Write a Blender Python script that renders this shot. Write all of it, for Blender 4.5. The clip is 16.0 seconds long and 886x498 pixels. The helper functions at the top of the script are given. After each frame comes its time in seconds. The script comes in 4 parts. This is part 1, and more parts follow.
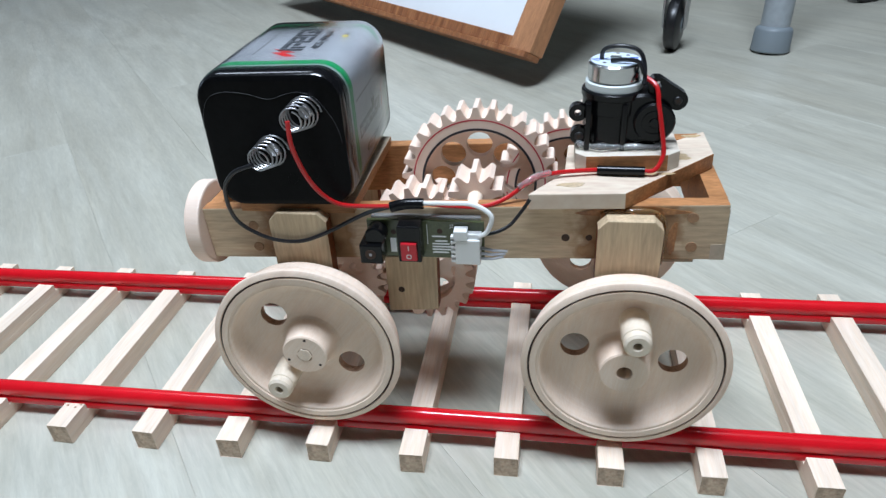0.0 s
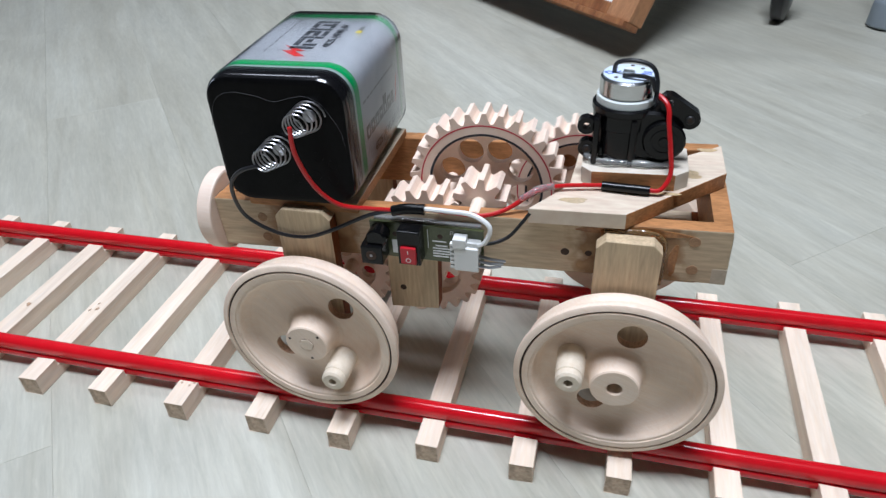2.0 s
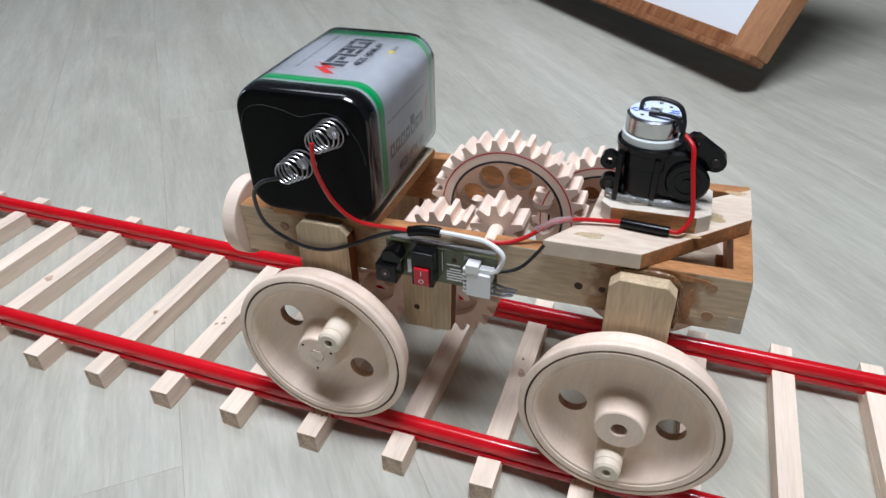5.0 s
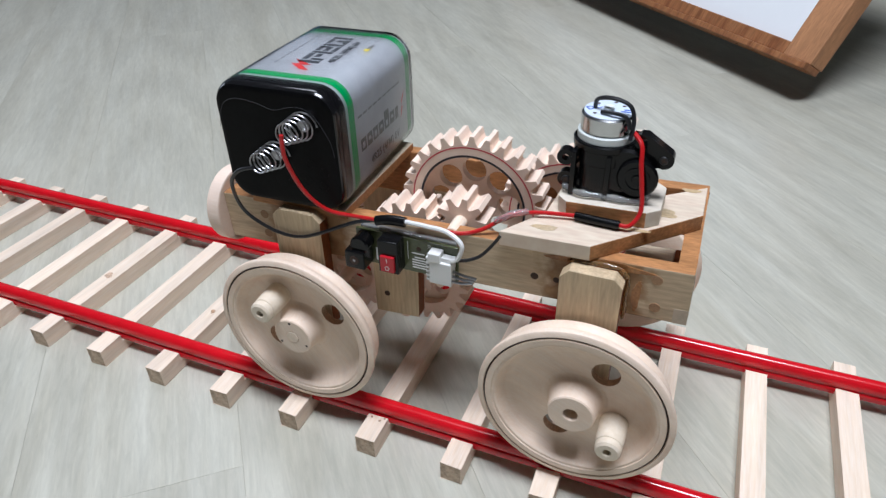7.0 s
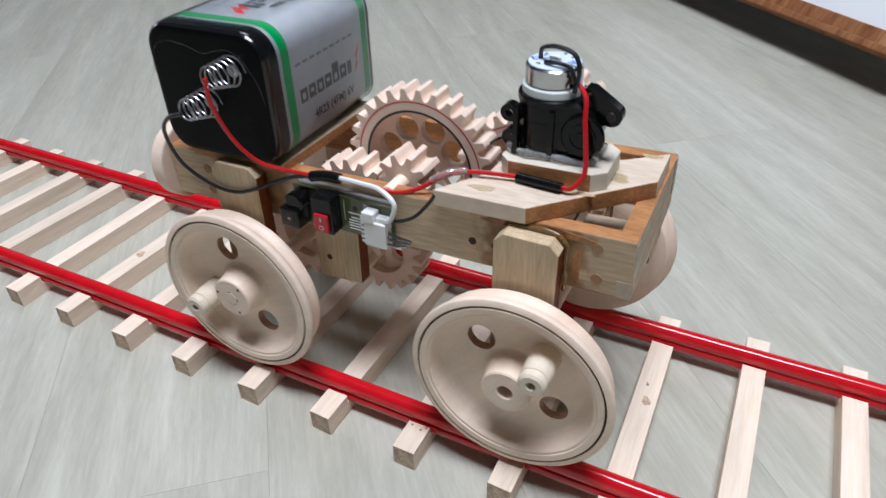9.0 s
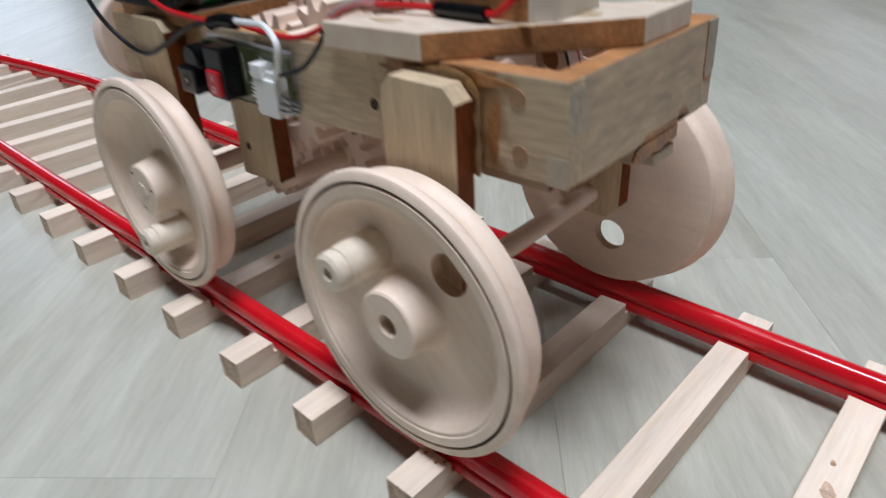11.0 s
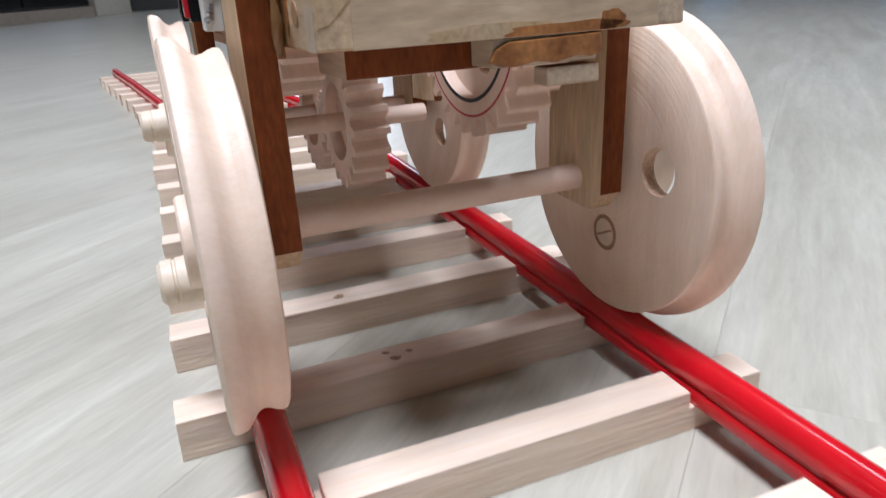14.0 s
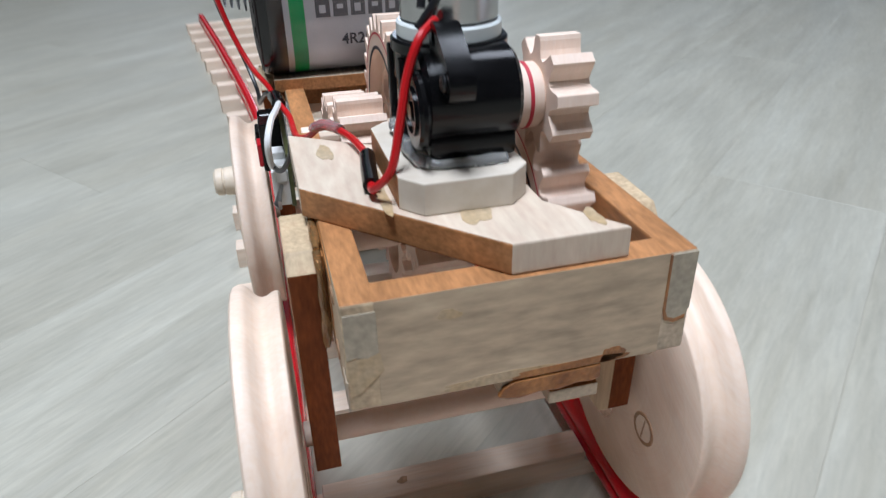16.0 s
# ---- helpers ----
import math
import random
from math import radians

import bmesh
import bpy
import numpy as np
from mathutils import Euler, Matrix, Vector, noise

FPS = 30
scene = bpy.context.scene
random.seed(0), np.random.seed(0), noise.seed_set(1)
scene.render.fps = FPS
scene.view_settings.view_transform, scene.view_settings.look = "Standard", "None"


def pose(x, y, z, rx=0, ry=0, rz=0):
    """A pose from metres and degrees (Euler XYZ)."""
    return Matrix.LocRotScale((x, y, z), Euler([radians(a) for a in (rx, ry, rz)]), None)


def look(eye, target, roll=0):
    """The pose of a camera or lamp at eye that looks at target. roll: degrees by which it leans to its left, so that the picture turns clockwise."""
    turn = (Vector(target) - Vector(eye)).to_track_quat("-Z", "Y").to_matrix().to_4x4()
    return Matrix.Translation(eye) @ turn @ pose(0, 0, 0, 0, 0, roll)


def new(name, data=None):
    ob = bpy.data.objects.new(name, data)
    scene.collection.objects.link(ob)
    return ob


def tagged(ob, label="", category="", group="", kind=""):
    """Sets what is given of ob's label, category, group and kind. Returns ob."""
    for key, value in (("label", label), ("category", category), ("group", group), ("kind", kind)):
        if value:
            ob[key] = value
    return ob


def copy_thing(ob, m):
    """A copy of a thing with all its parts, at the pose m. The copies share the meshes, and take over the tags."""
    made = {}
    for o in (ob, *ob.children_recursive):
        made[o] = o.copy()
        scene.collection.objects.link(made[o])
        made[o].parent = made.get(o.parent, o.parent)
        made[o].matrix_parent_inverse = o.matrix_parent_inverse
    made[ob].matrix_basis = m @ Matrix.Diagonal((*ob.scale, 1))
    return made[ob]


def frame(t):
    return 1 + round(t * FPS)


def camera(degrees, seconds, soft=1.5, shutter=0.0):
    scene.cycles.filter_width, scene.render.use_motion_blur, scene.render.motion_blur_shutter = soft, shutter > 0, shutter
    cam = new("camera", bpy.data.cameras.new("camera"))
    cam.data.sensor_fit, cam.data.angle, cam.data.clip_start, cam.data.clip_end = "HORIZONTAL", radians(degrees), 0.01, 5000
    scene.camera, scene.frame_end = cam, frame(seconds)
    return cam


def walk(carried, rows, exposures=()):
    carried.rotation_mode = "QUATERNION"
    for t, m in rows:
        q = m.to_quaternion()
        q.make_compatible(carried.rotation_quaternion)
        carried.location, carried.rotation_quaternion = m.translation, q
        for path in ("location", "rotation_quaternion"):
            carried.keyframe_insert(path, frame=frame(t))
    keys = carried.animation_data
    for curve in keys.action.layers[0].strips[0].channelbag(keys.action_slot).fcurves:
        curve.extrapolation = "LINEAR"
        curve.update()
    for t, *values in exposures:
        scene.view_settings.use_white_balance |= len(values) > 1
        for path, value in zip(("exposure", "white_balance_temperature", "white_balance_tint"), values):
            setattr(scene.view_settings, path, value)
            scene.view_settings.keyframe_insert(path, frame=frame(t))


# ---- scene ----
cam = camera(66.7, 16.0, soft=1.35, shutter=0.5)
walk(cam, [
    (0.0, pose(0.4740, -0.2828, 0.2908, 58.73, 3.02, 8.42)),
    (0.5, pose(0.4670, -0.2823, 0.2971, 58.63, 2.65, 9.45)),
    (1.0, pose(0.4538, -0.2829, 0.3090, 58.29, 2.25, 10.43)),
    (1.5, pose(0.4431, -0.2765, 0.3164, 56.92, 2.08, 11.91)),
    (2.0, pose(0.4314, -0.2647, 0.3156, 54.35, 2.46, 13.74)),
    (2.5, pose(0.4161, -0.2572, 0.3152, 53.81, 2.68, 14.68)),
    (3.0, pose(0.4068, -0.2543, 0.3150, 55.09, 2.93, 15.74)),
    (3.5, pose(0.3957, -0.2530, 0.3155, 56.33, 2.57, 16.27)),
    (4.0, pose(0.3838, -0.2539, 0.3160, 56.63, 1.97, 17.79)),
    (4.5, pose(0.3707, -0.2548, 0.3193, 56.25, 1.29, 18.93)),
    (5.0, pose(0.3631, -0.2565, 0.3208, 55.33, 1.01, 19.56)),
    (5.2, pose(0.3612, -0.2569, 0.3190, 54.81, 0.86, 19.98)),
    (7.5, pose(0.3351, -0.2614, 0.3271, 55.27, 1.06, 22.68)),
    (8.0, pose(0.3264, -0.2611, 0.3263, 54.80, 0.64, 23.61)),
    (8.2, pose(0.3234, -0.2596, 0.3262, 54.81, 0.55, 24.16)),
    (10.3, pose(0.3193, -0.1835, 0.2431, 56.05, 2.62, 37.10)),
    (10.5, pose(0.3184, -0.1814, 0.2414, 57.12, 2.48, 39.93)),
    (11.0, pose(0.3160, -0.1375, 0.1943, 59.29, 2.71, 42.40)),
    (11.5, pose(0.3100, -0.1035, 0.1683, 59.39, 3.07, 47.01)),
    (12.0, pose(0.3066, -0.0863, 0.1514, 60.41, 3.07, 49.47)),
    (12.5, pose(0.3055, -0.0679, 0.1425, 61.11, 1.69, 53.95)),
    (13.0, pose(0.2960, -0.0514, 0.1453, 61.58, 0.79, 57.49)),
    (13.5, pose(0.2908, -0.0404, 0.1340, 63.45, 0.68, 62.66)),
    (14.0, pose(0.2770, -0.0282, 0.1280, 67.93, 2.55, 67.13)),
    (14.5, pose(0.2723, -0.0145, 0.1235, 70.53, 2.65, 70.41)),
    (15.0, pose(0.2659, -0.0034, 0.1355, 70.42, 2.87, 73.44)),
    (15.5, pose(0.2348, 0.0041, 0.1819, 66.62, 2.73, 76.79)),
    (16.0, pose(0.2200, -0.0082, 0.2269, 59.26, 0.69, 74.72)),
], exposures=[(0.0, -0.17, 5620, 10), (3.0, -0.34, 5930, 15), (8.2, -0.36, 5970, 15), (10.5, -0.47, 5970, 15), (11.5, -0.52, 5930, 14), (12.5, -0.46, 5720, 15), (13.5, -0.25, 5800, 17), (14.0, -0.02, 6000, 19), (14.5, 0.0, 6200, 20), (15.0, 0.04, 6260, 20), (15.5, -0.06, 6120, 17), (16.0, -0.28, 5880, 14)])
# seconds, place of the locomotive along the track, turn of its wheels in degrees
DRIVE = [
    (0.0, 0.5126, 81.3),
    (0.5, 0.4956, 102.4),
    (1.0, 0.4799, 120.9),
    (1.5, 0.4656, 138.6),
    (2.0, 0.4481, 160.9),
    (2.5, 0.4340, 180.1),
    (3.0, 0.4188, 198.2),
    (3.5, 0.4047, 217.6),
    (4.0, 0.3898, 235.1),
    (4.5, 0.3767, 250.4),
    (5.0, 0.3659, 264.7),
    (5.2, 0.3609, 270.3),
    (7.5, 0.2959, 351.3),
    (8.0, 0.2807, 372.3),
    (8.2, 0.2738, 379.1),
    (10.3, 0.2066, 462.8),
    (10.5, 0.2006, 472.7),
    (11.0, 0.1862, 493.9),
    (11.5, 0.1745, 503.1),
    (12.0, 0.1607, 522.1),
    (12.5, 0.1473, 536.1),
    (13.0, 0.1346, 549.1),
    (13.5, 0.1168, 569.4),
    (14.0, 0.1043, 585.3),
    (14.5, 0.0895, 604.5),
    (15.0, 0.0752, 622.1),
    (15.5, 0.0648, 629.6),
    (16.0, 0.0605, 643.2),
]
# ---- world and light ----
world = bpy.data.worlds.new("world")
scene.world = world
world.use_nodes = True
wn = world.node_tree.nodes
wn["Background"].inputs[0].default_value = (0.75, 0.85, 1.0, 1)
wn["Background"].inputs[1].default_value = 0.6


def area(name, eye, target, sx, sy, power, color):
    d = bpy.data.lights.new(name, "AREA")
    d.shape, d.size, d.size_y, d.energy, d.color = "RECTANGLE", sx, sy, power, color
    ob = new(name, d)
    ob.matrix_world = look(eye, target)
    return ob


area("unseen_ceiling_lamp", (0.4, -0.25, 2.34), (0.4, -0.25, 0), 0.9, 0.6, 85, (0.93, 0.975, 1.0))
# weak second lamp, out of view, added to brighten the far floor
area("unseen_ceiling_lamp", (-0.7, 0.9, 2.34), (-0.7, 0.9, 0), 0.9, 0.6, 17, (0.93, 0.975, 1.0))
area("window_light", (-4.95, 1.7, 1.25), (0, 0.6, 0.4), 1.9, 1.9, 36, (0.84, 0.93, 1.0))

MM = 0.001


# ---- materials ----
def material(name, base, rough=0.5, metal=0.0, var=0.0, scale=40.0, bump=0.0, stretch=(1, 1, 1), second=None, coat=0.0, spec=0.5, rnd=0.0, fine=None):
    m = bpy.data.materials.new(name)
    m.use_nodes = True
    nt = m.node_tree
    b = nt.nodes["Principled BSDF"]
    b.inputs["Base Color"].default_value = (*base, 1)
    b.inputs["Roughness"].default_value = rough
    b.inputs["Metallic"].default_value = metal
    b.inputs["Specular IOR Level"].default_value = spec
    b.inputs["Coat Weight"].default_value = coat
    b.inputs["Coat Roughness"].default_value = 0.08
    if not (var or second):
        return m
    tc = nt.nodes.new("ShaderNodeTexCoord")
    mp = nt.nodes.new("ShaderNodeMapping")
    mp.inputs["Scale"].default_value = stretch
    nt.links.new(tc.outputs["Object"], mp.inputs["Vector"])
    vec = mp.outputs["Vector"]
    if rnd:
        oi = nt.nodes.new("ShaderNodeObjectInfo")
        mul = nt.nodes.new("ShaderNodeMath")
        mul.operation = "MULTIPLY"
        mul.inputs[1].default_value = 7.0
        nt.links.new(oi.outputs["Random"], mul.inputs[0])
        add = nt.nodes.new("ShaderNodeVectorMath")
        add.operation = "ADD"
        nt.links.new(vec, add.inputs[0])
        nt.links.new(mul.outputs[0], add.inputs[1])
        vec = add.outputs[0]
    big = nt.nodes.new("ShaderNodeTexNoise")
    big.inputs["Scale"].default_value = scale
    big.inputs["Detail"].default_value = 6
    big.inputs["Roughness"].default_value = 0.6
    nt.links.new(vec, big.inputs["Vector"])
    ramp = nt.nodes.new("ShaderNodeValToRGB")
    dark = second or tuple(c * (1 - var) for c in base)
    light = tuple(min(1, c * (1 + var * 0.5)) for c in base)
    ramp.color_ramp.elements[0].position, ramp.color_ramp.elements[0].color = 0.3, (*dark, 1)
    ramp.color_ramp.elements[1].position, ramp.color_ramp.elements[1].color = 0.68, (*light, 1)
    nt.links.new(big.outputs["Fac"], ramp.inputs["Fac"])
    small = nt.nodes.new("ShaderNodeTexNoise")
    small.inputs["Scale"].default_value = fine or scale * 7
    small.inputs["Detail"].default_value = 4
    nt.links.new(vec, small.inputs["Vector"])
    mix = nt.nodes.new("ShaderNodeMixRGB")
    mix.blend_type = "OVERLAY"
    mix.inputs[0].default_value = min(0.6, var * 2.2)
    nt.links.new(ramp.outputs["Color"], mix.inputs[1])
    nt.links.new(small.outputs["Fac"], mix.inputs[2])
    col = mix.outputs[0]
    if rnd:
        hsv = nt.nodes.new("ShaderNodeHueSaturation")
        mr = nt.nodes.new("ShaderNodeMapRange")
        mr.inputs["To Min"].default_value, mr.inputs["To Max"].default_value = 1 - rnd, 1 + rnd
        nt.links.new(oi.outputs["Random"], mr.inputs["Value"])
        nt.links.new(mr.outputs[0], hsv.inputs["Value"])
        nt.links.new(col, hsv.inputs["Color"])
        col = hsv.outputs[0]
    nt.links.new(col, b.inputs["Base Color"])
    if bump:
        bp = nt.nodes.new("ShaderNodeBump")
        bp.inputs["Strength"].default_value = bump
        bp.inputs["Distance"].default_value = 0.0006
        nt.links.new(small.outputs["Fac"], bp.inputs["Height"])
        nt.links.new(bp.outputs["Normal"], b.inputs["Normal"])
    rr = nt.nodes.new("ShaderNodeMapRange")
    rr.inputs["To Min"].default_value, rr.inputs["To Max"].default_value = max(0, rough - 0.08), min(1, rough + 0.1)
    nt.links.new(big.outputs["Fac"], rr.inputs["Value"])
    nt.links.new(rr.outputs[0], b.inputs["Roughness"])
    return m


M_BEECH = material("beech", (0.83, 0.66, 0.54), 0.5, var=0.075, scale=16, stretch=(0.8, 3, 7), bump=0.1, fine=170)
M_GEAR = material("gear_beech", (0.83, 0.66, 0.54), 0.6, var=0.07, scale=45, stretch=(1, 4, 1), bump=0.1, fine=300)
M_PINE = material("pine", (0.85, 0.7, 0.555), 0.58, var=0.14, scale=26, stretch=(6, 0.4, 6), bump=0.55, fine=170, rnd=0.08)
M_PINE_END = material("pine_end_grain", (0.6, 0.46, 0.34), 0.75, var=0.3, scale=160, bump=0.8, fine=500, spec=0.2)
M_BOARD = material("board_pale", (0.53, 0.43, 0.31), 0.6, var=0.22, scale=22, stretch=(0.6, 5, 5), bump=0.15, fine=120)
M_BOARD_Y = material("board_pale_across", (0.55, 0.43, 0.295), 0.6, var=0.2, scale=30, stretch=(3, 0.8, 3), bump=0.12, fine=120)
M_BOARD_V = material("board_pale_upright", (0.58, 0.44, 0.275), 0.6, var=0.2, scale=22, stretch=(6, 6, 0.6), bump=0.12, fine=120)
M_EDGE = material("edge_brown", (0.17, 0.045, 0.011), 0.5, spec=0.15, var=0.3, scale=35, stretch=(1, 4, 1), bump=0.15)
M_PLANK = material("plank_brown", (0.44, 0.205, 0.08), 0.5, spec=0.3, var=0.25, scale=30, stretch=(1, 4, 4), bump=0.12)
M_GLUE = material("dried_glue", (0.38, 0.17, 0.055), 0.3, var=0.3, scale=90, bump=0.5, second=(0.19, 0.07, 0.02))
M_STAIN = material("glue_stain", (0.45, 0.32, 0.17), 0.35, var=0.2, scale=90, second=(0.5, 0.4, 0.27))
M_HOT = material("hot_glue", (0.9, 0.91, 0.9), 0.06, spec=0.6)
M_HOT.node_tree.nodes["Principled BSDF"].inputs["Transmission Weight"].default_value = 0.82
M_AMBER = material("amber_glue", (0.5, 0.29, 0.12), 0.1, spec=0.6)
M_AMBER.node_tree.nodes["Principled BSDF"].inputs["Transmission Weight"].default_value = 0.7
M_PLUG = material("dowel_plug", (0.36, 0.21, 0.11), 0.6, var=0.25, scale=300)
M_HOLE = material("brown_bore", (0.52, 0.33, 0.21), 0.6, var=0.3, scale=150)
M_INKBLUE = material("ink_blue", (0.05, 0.12, 0.5), 0.4)
M_KNOT = material("knot", (0.43, 0.27, 0.16), 0.6, var=0.35, scale=300)
M_KNOT_PALE = material("knot_pale", (0.58, 0.4, 0.28), 0.6, var=0.3, scale=200)
M_RED = material("rail_red", (0.62, 0.007, 0.014), 0.2, var=0.1, scale=14, spec=0.45, coat=0.35)
M_WRAP = material("shrink_wrap_black", (0.006, 0.006, 0.007), 0.16, spec=0.5, coat=0.2)
M_FILM = material("film_edge", (0.09, 0.09, 0.095), 0.25)
M_RWIRE = material("wire_red", (0.5, 0.01, 0.012), 0.3)
M_BWIRE = material("wire_black", (0.012, 0.012, 0.014), 0.35)
M_WWIRE = material("wire_white", (0.8, 0.8, 0.78), 0.35)
M_BLACK = material("black_plastic", (0.005, 0.005, 0.0055), 0.18, var=0.3, scale=60, spec=0.28)
M_BLACKM = material("black_matt", (0.004, 0.004, 0.0045), 0.4, var=0.3, scale=60, spec=0.09)
M_SILVER = material("label_silver", (0.53, 0.55, 0.58), 0.34, metal=0.45, var=0.08, scale=20, coat=1.0)
M_GREEN = material("label_green", (0.0, 0.28, 0.075), 0.3, coat=0.6)
M_INK = material("ink_dark", (0.035, 0.04, 0.05), 0.35, coat=0.5)
M_INKRED = material("ink_red", (0.6, 0.03, 0.03), 0.35, coat=0.5)
M_INKGREY = material("ink_grey", (0.2, 0.205, 0.21), 0.35, coat=0.5)
M_INKDIM = material("ink_dim", (0.085, 0.088, 0.095), 0.35, coat=0.5)
M_YELLOW = material("ink_yellow", (0.75, 0.6, 0.05), 0.35, coat=0.5)
M_STEEL = material("steel", (0.4, 0.4, 0.42), 0.28, metal=1.0)
M_CAN = material("motor_can", (0.6, 0.61, 0.62), 0.2, metal=1.0, var=0.1, scale=50)
M_RING = material("milky_ring", (0.72, 0.76, 0.74), 0.35)
M_PCB = material("circuit_board", (0.05, 0.06, 0.02), 0.3, var=0.3, scale=120, second=(0.07, 0.08, 0.03), coat=0.4)
M_SWRED = material("switch_red", (0.5, 0.01, 0.02), 0.3)
M_WHITE = material("white_plastic", (0.78, 0.78, 0.76), 0.4)
M_LINE_RED = material("marker_red", (0.5, 0.03, 0.05), 0.5)
M_LINE_BLACK = material("marker_black", (0.02, 0.02, 0.03), 0.5)
M_GROOVE = material("groove_dark", (0.05, 0.025, 0.015), 0.7, var=0.3, scale=80)
M_CRATE = material("crate_wood", (0.3, 0.13, 0.05), 0.45, var=0.4, scale=14, stretch=(6, 0.7, 6), bump=0.2, second=(0.16, 0.05, 0.015))
M_CRATE_TOP = material("crate_edge_wood", (0.42, 0.2, 0.09), 0.5, var=0.2, scale=20, stretch=(6, 0.7, 6))
M_PAPER = material("white_sheet", (0.8, 0.82, 0.84), 0.45, var=0.03, scale=8)
M_CHAIR = material("chair_grey", (0.33, 0.36, 0.38), 0.4, var=0.1, scale=15)
M_CHAIRF = material("chair_foot", (0.2, 0.23, 0.25), 0.5)
M_RUBBER = material("castor_rubber", (0.012, 0.012, 0.013), 0.35, var=0.3, scale=30)
M_CHROME = material("castor_metal", (0.4, 0.4, 0.42), 0.3, metal=1.0)
# unseen walls and ceiling: dark colour holds back bounced light, deepening the shadows
M_WALL = material("unseen_wall_dark", (0.09, 0.09, 0.087), 0.8, var=0.06, scale=3)
M_CEIL = material("unseen_ceiling_dark", (0.16, 0.16, 0.16), 0.85, var=0.03, scale=3)
M_DARK = material("dark_cabinet", (0.013, 0.012, 0.012), 0.5, var=0.4, scale=6)
M_PANEL = material("dark_glass_panel", (0.012, 0.011, 0.011), 0.08, var=0.3, scale=3, spec=0.5)
M_CURTAIN = material("sheer_curtain", (0.6, 0.63, 0.66), 0.8, var=0.3, scale=5, stretch=(1, 6, 0.5), second=(0.3, 0.32, 0.34))
M_BLUE = material("blue_plastic", (0.22, 0.5, 0.82), 0.35, var=0.08, scale=6)
M_BROWNBOX = material("dim_box", (0.3, 0.2, 0.15), 0.6, var=0.3, scale=8)


def floor_material():
    m = bpy.data.materials.new("floor_laminate")
    m.use_nodes = True
    nt = m.node_tree
    b = nt.nodes["Principled BSDF"]
    L = nt.links.new
    tc = nt.nodes.new("ShaderNodeTexCoord")
    oi = nt.nodes.new("ShaderNodeObjectInfo")
    mul = nt.nodes.new("ShaderNodeMath")
    mul.operation, mul.inputs[1].default_value = "MULTIPLY", 31.0
    L(oi.outputs["Random"], mul.inputs[0])
    add = nt.nodes.new("ShaderNodeVectorMath")
    L(tc.outputs["Object"], add.inputs[0])
    L(mul.outputs[0], add.inputs[1])

    def noise_at(scale, stretch, detail=8, rough=0.6, dist=0.0):
        mp = nt.nodes.new("ShaderNodeMapping")
        mp.inputs["Scale"].default_value = stretch
        L(add.outputs[0], mp.inputs["Vector"])
        n = nt.nodes.new("ShaderNodeTexNoise")
        n.inputs["Scale"].default_value, n.inputs["Detail"].default_value, n.inputs["Roughness"].default_value, n.inputs["Distortion"].default_value = scale, detail, rough, dist
        L(mp.outputs[0], n.inputs["Vector"])
        return n

    broad = noise_at(7, (0.35, 1.6, 1), 5, 0.55, 0.6)
    grain = noise_at(38, (0.2, 2.4, 1), 7, 0.65, 0.35)
    fine = noise_at(230, (0.16, 1.3, 1), 6, 0.72, 0.5)
    ring_noise = noise_at(3.2, (0.3, 1.5, 1), 2, 0.45, 0.25)
    times = nt.nodes.new("ShaderNodeMath")
    times.operation, times.inputs[1].default_value = "MULTIPLY", 70.0
    L(ring_noise.outputs["Fac"], times.inputs[0])
    wave = nt.nodes.new("ShaderNodeMath")
    wave.operation = "SINE"
    L(times.outputs[0], wave.inputs[0])
    rings = nt.nodes.new("ShaderNodeMapRange")
    rings.inputs["From Min"].default_value, rings.inputs["From Max"].default_value = -1.0, 1.0
    rings.inputs["To Min"].default_value, rings.inputs["To Max"].default_value = 0.36, 0.6
    L(wave.outputs[0], rings.inputs["Value"])
    r1 = nt.nodes.new("ShaderNodeValToRGB")
    e = r1.color_ramp.elements
    e[0].position, e[0].color = 0.3, (0.41, 0.387, 0.309, 1)
    e[1].position, e[1].color = 0.68, (0.495, 0.485, 0.41, 1)
    L(broad.outputs["Fac"], r1.inputs["Fac"])
    r2 = nt.nodes.new("ShaderNodeValToRGB")
    e = r2.color_ramp.elements
    e[0].position, e[0].color = 0.3, (0.375, 0.357, 0.286, 1)
    e[1].position, e[1].color = 0.68, (0.525, 0.52, 0.45, 1)
    L(grain.outputs["Fac"], r2.inputs["Fac"])
    mix = nt.nodes.new("ShaderNodeMixRGB")
    mix.inputs[0].default_value = 0.42
    L(r1.outputs[0], mix.inputs[1])
    L(r2.outputs[0], mix.inputs[2])
    ov = nt.nodes.new("ShaderNodeMixRGB")
    ov.blend_type, ov.inputs[0].default_value = "OVERLAY", 0.3
    L(mix.outputs[0], ov.inputs[1])
    L(fine.outputs["Fac"], ov.inputs[2])
    ov2 = nt.nodes.new("ShaderNodeMixRGB")
    ov2.blend_type, ov2.inputs[0].default_value = "OVERLAY", 0.2
    L(ov.outputs[0], ov2.inputs[1])
    L(rings.outputs[0], ov2.inputs[2])
    L(ov2.outputs[0], b.inputs["Base Color"])
    rr = nt.nodes.new("ShaderNodeMapRange")
    rr.inputs["To Min"].default_value, rr.inputs["To Max"].default_value = 0.24, 0.42
    L(grain.outputs["Fac"], rr.inputs["Value"])
    L(rr.outputs[0], b.inputs["Roughness"])
    bp = nt.nodes.new("ShaderNodeBump")
    bp.inputs["Strength"].default_value, bp.inputs["Distance"].default_value = 0.12, 0.0008
    L(grain.outputs["Fac"], bp.inputs["Height"])
    L(bp.outputs[0], b.inputs["Normal"])
    return m


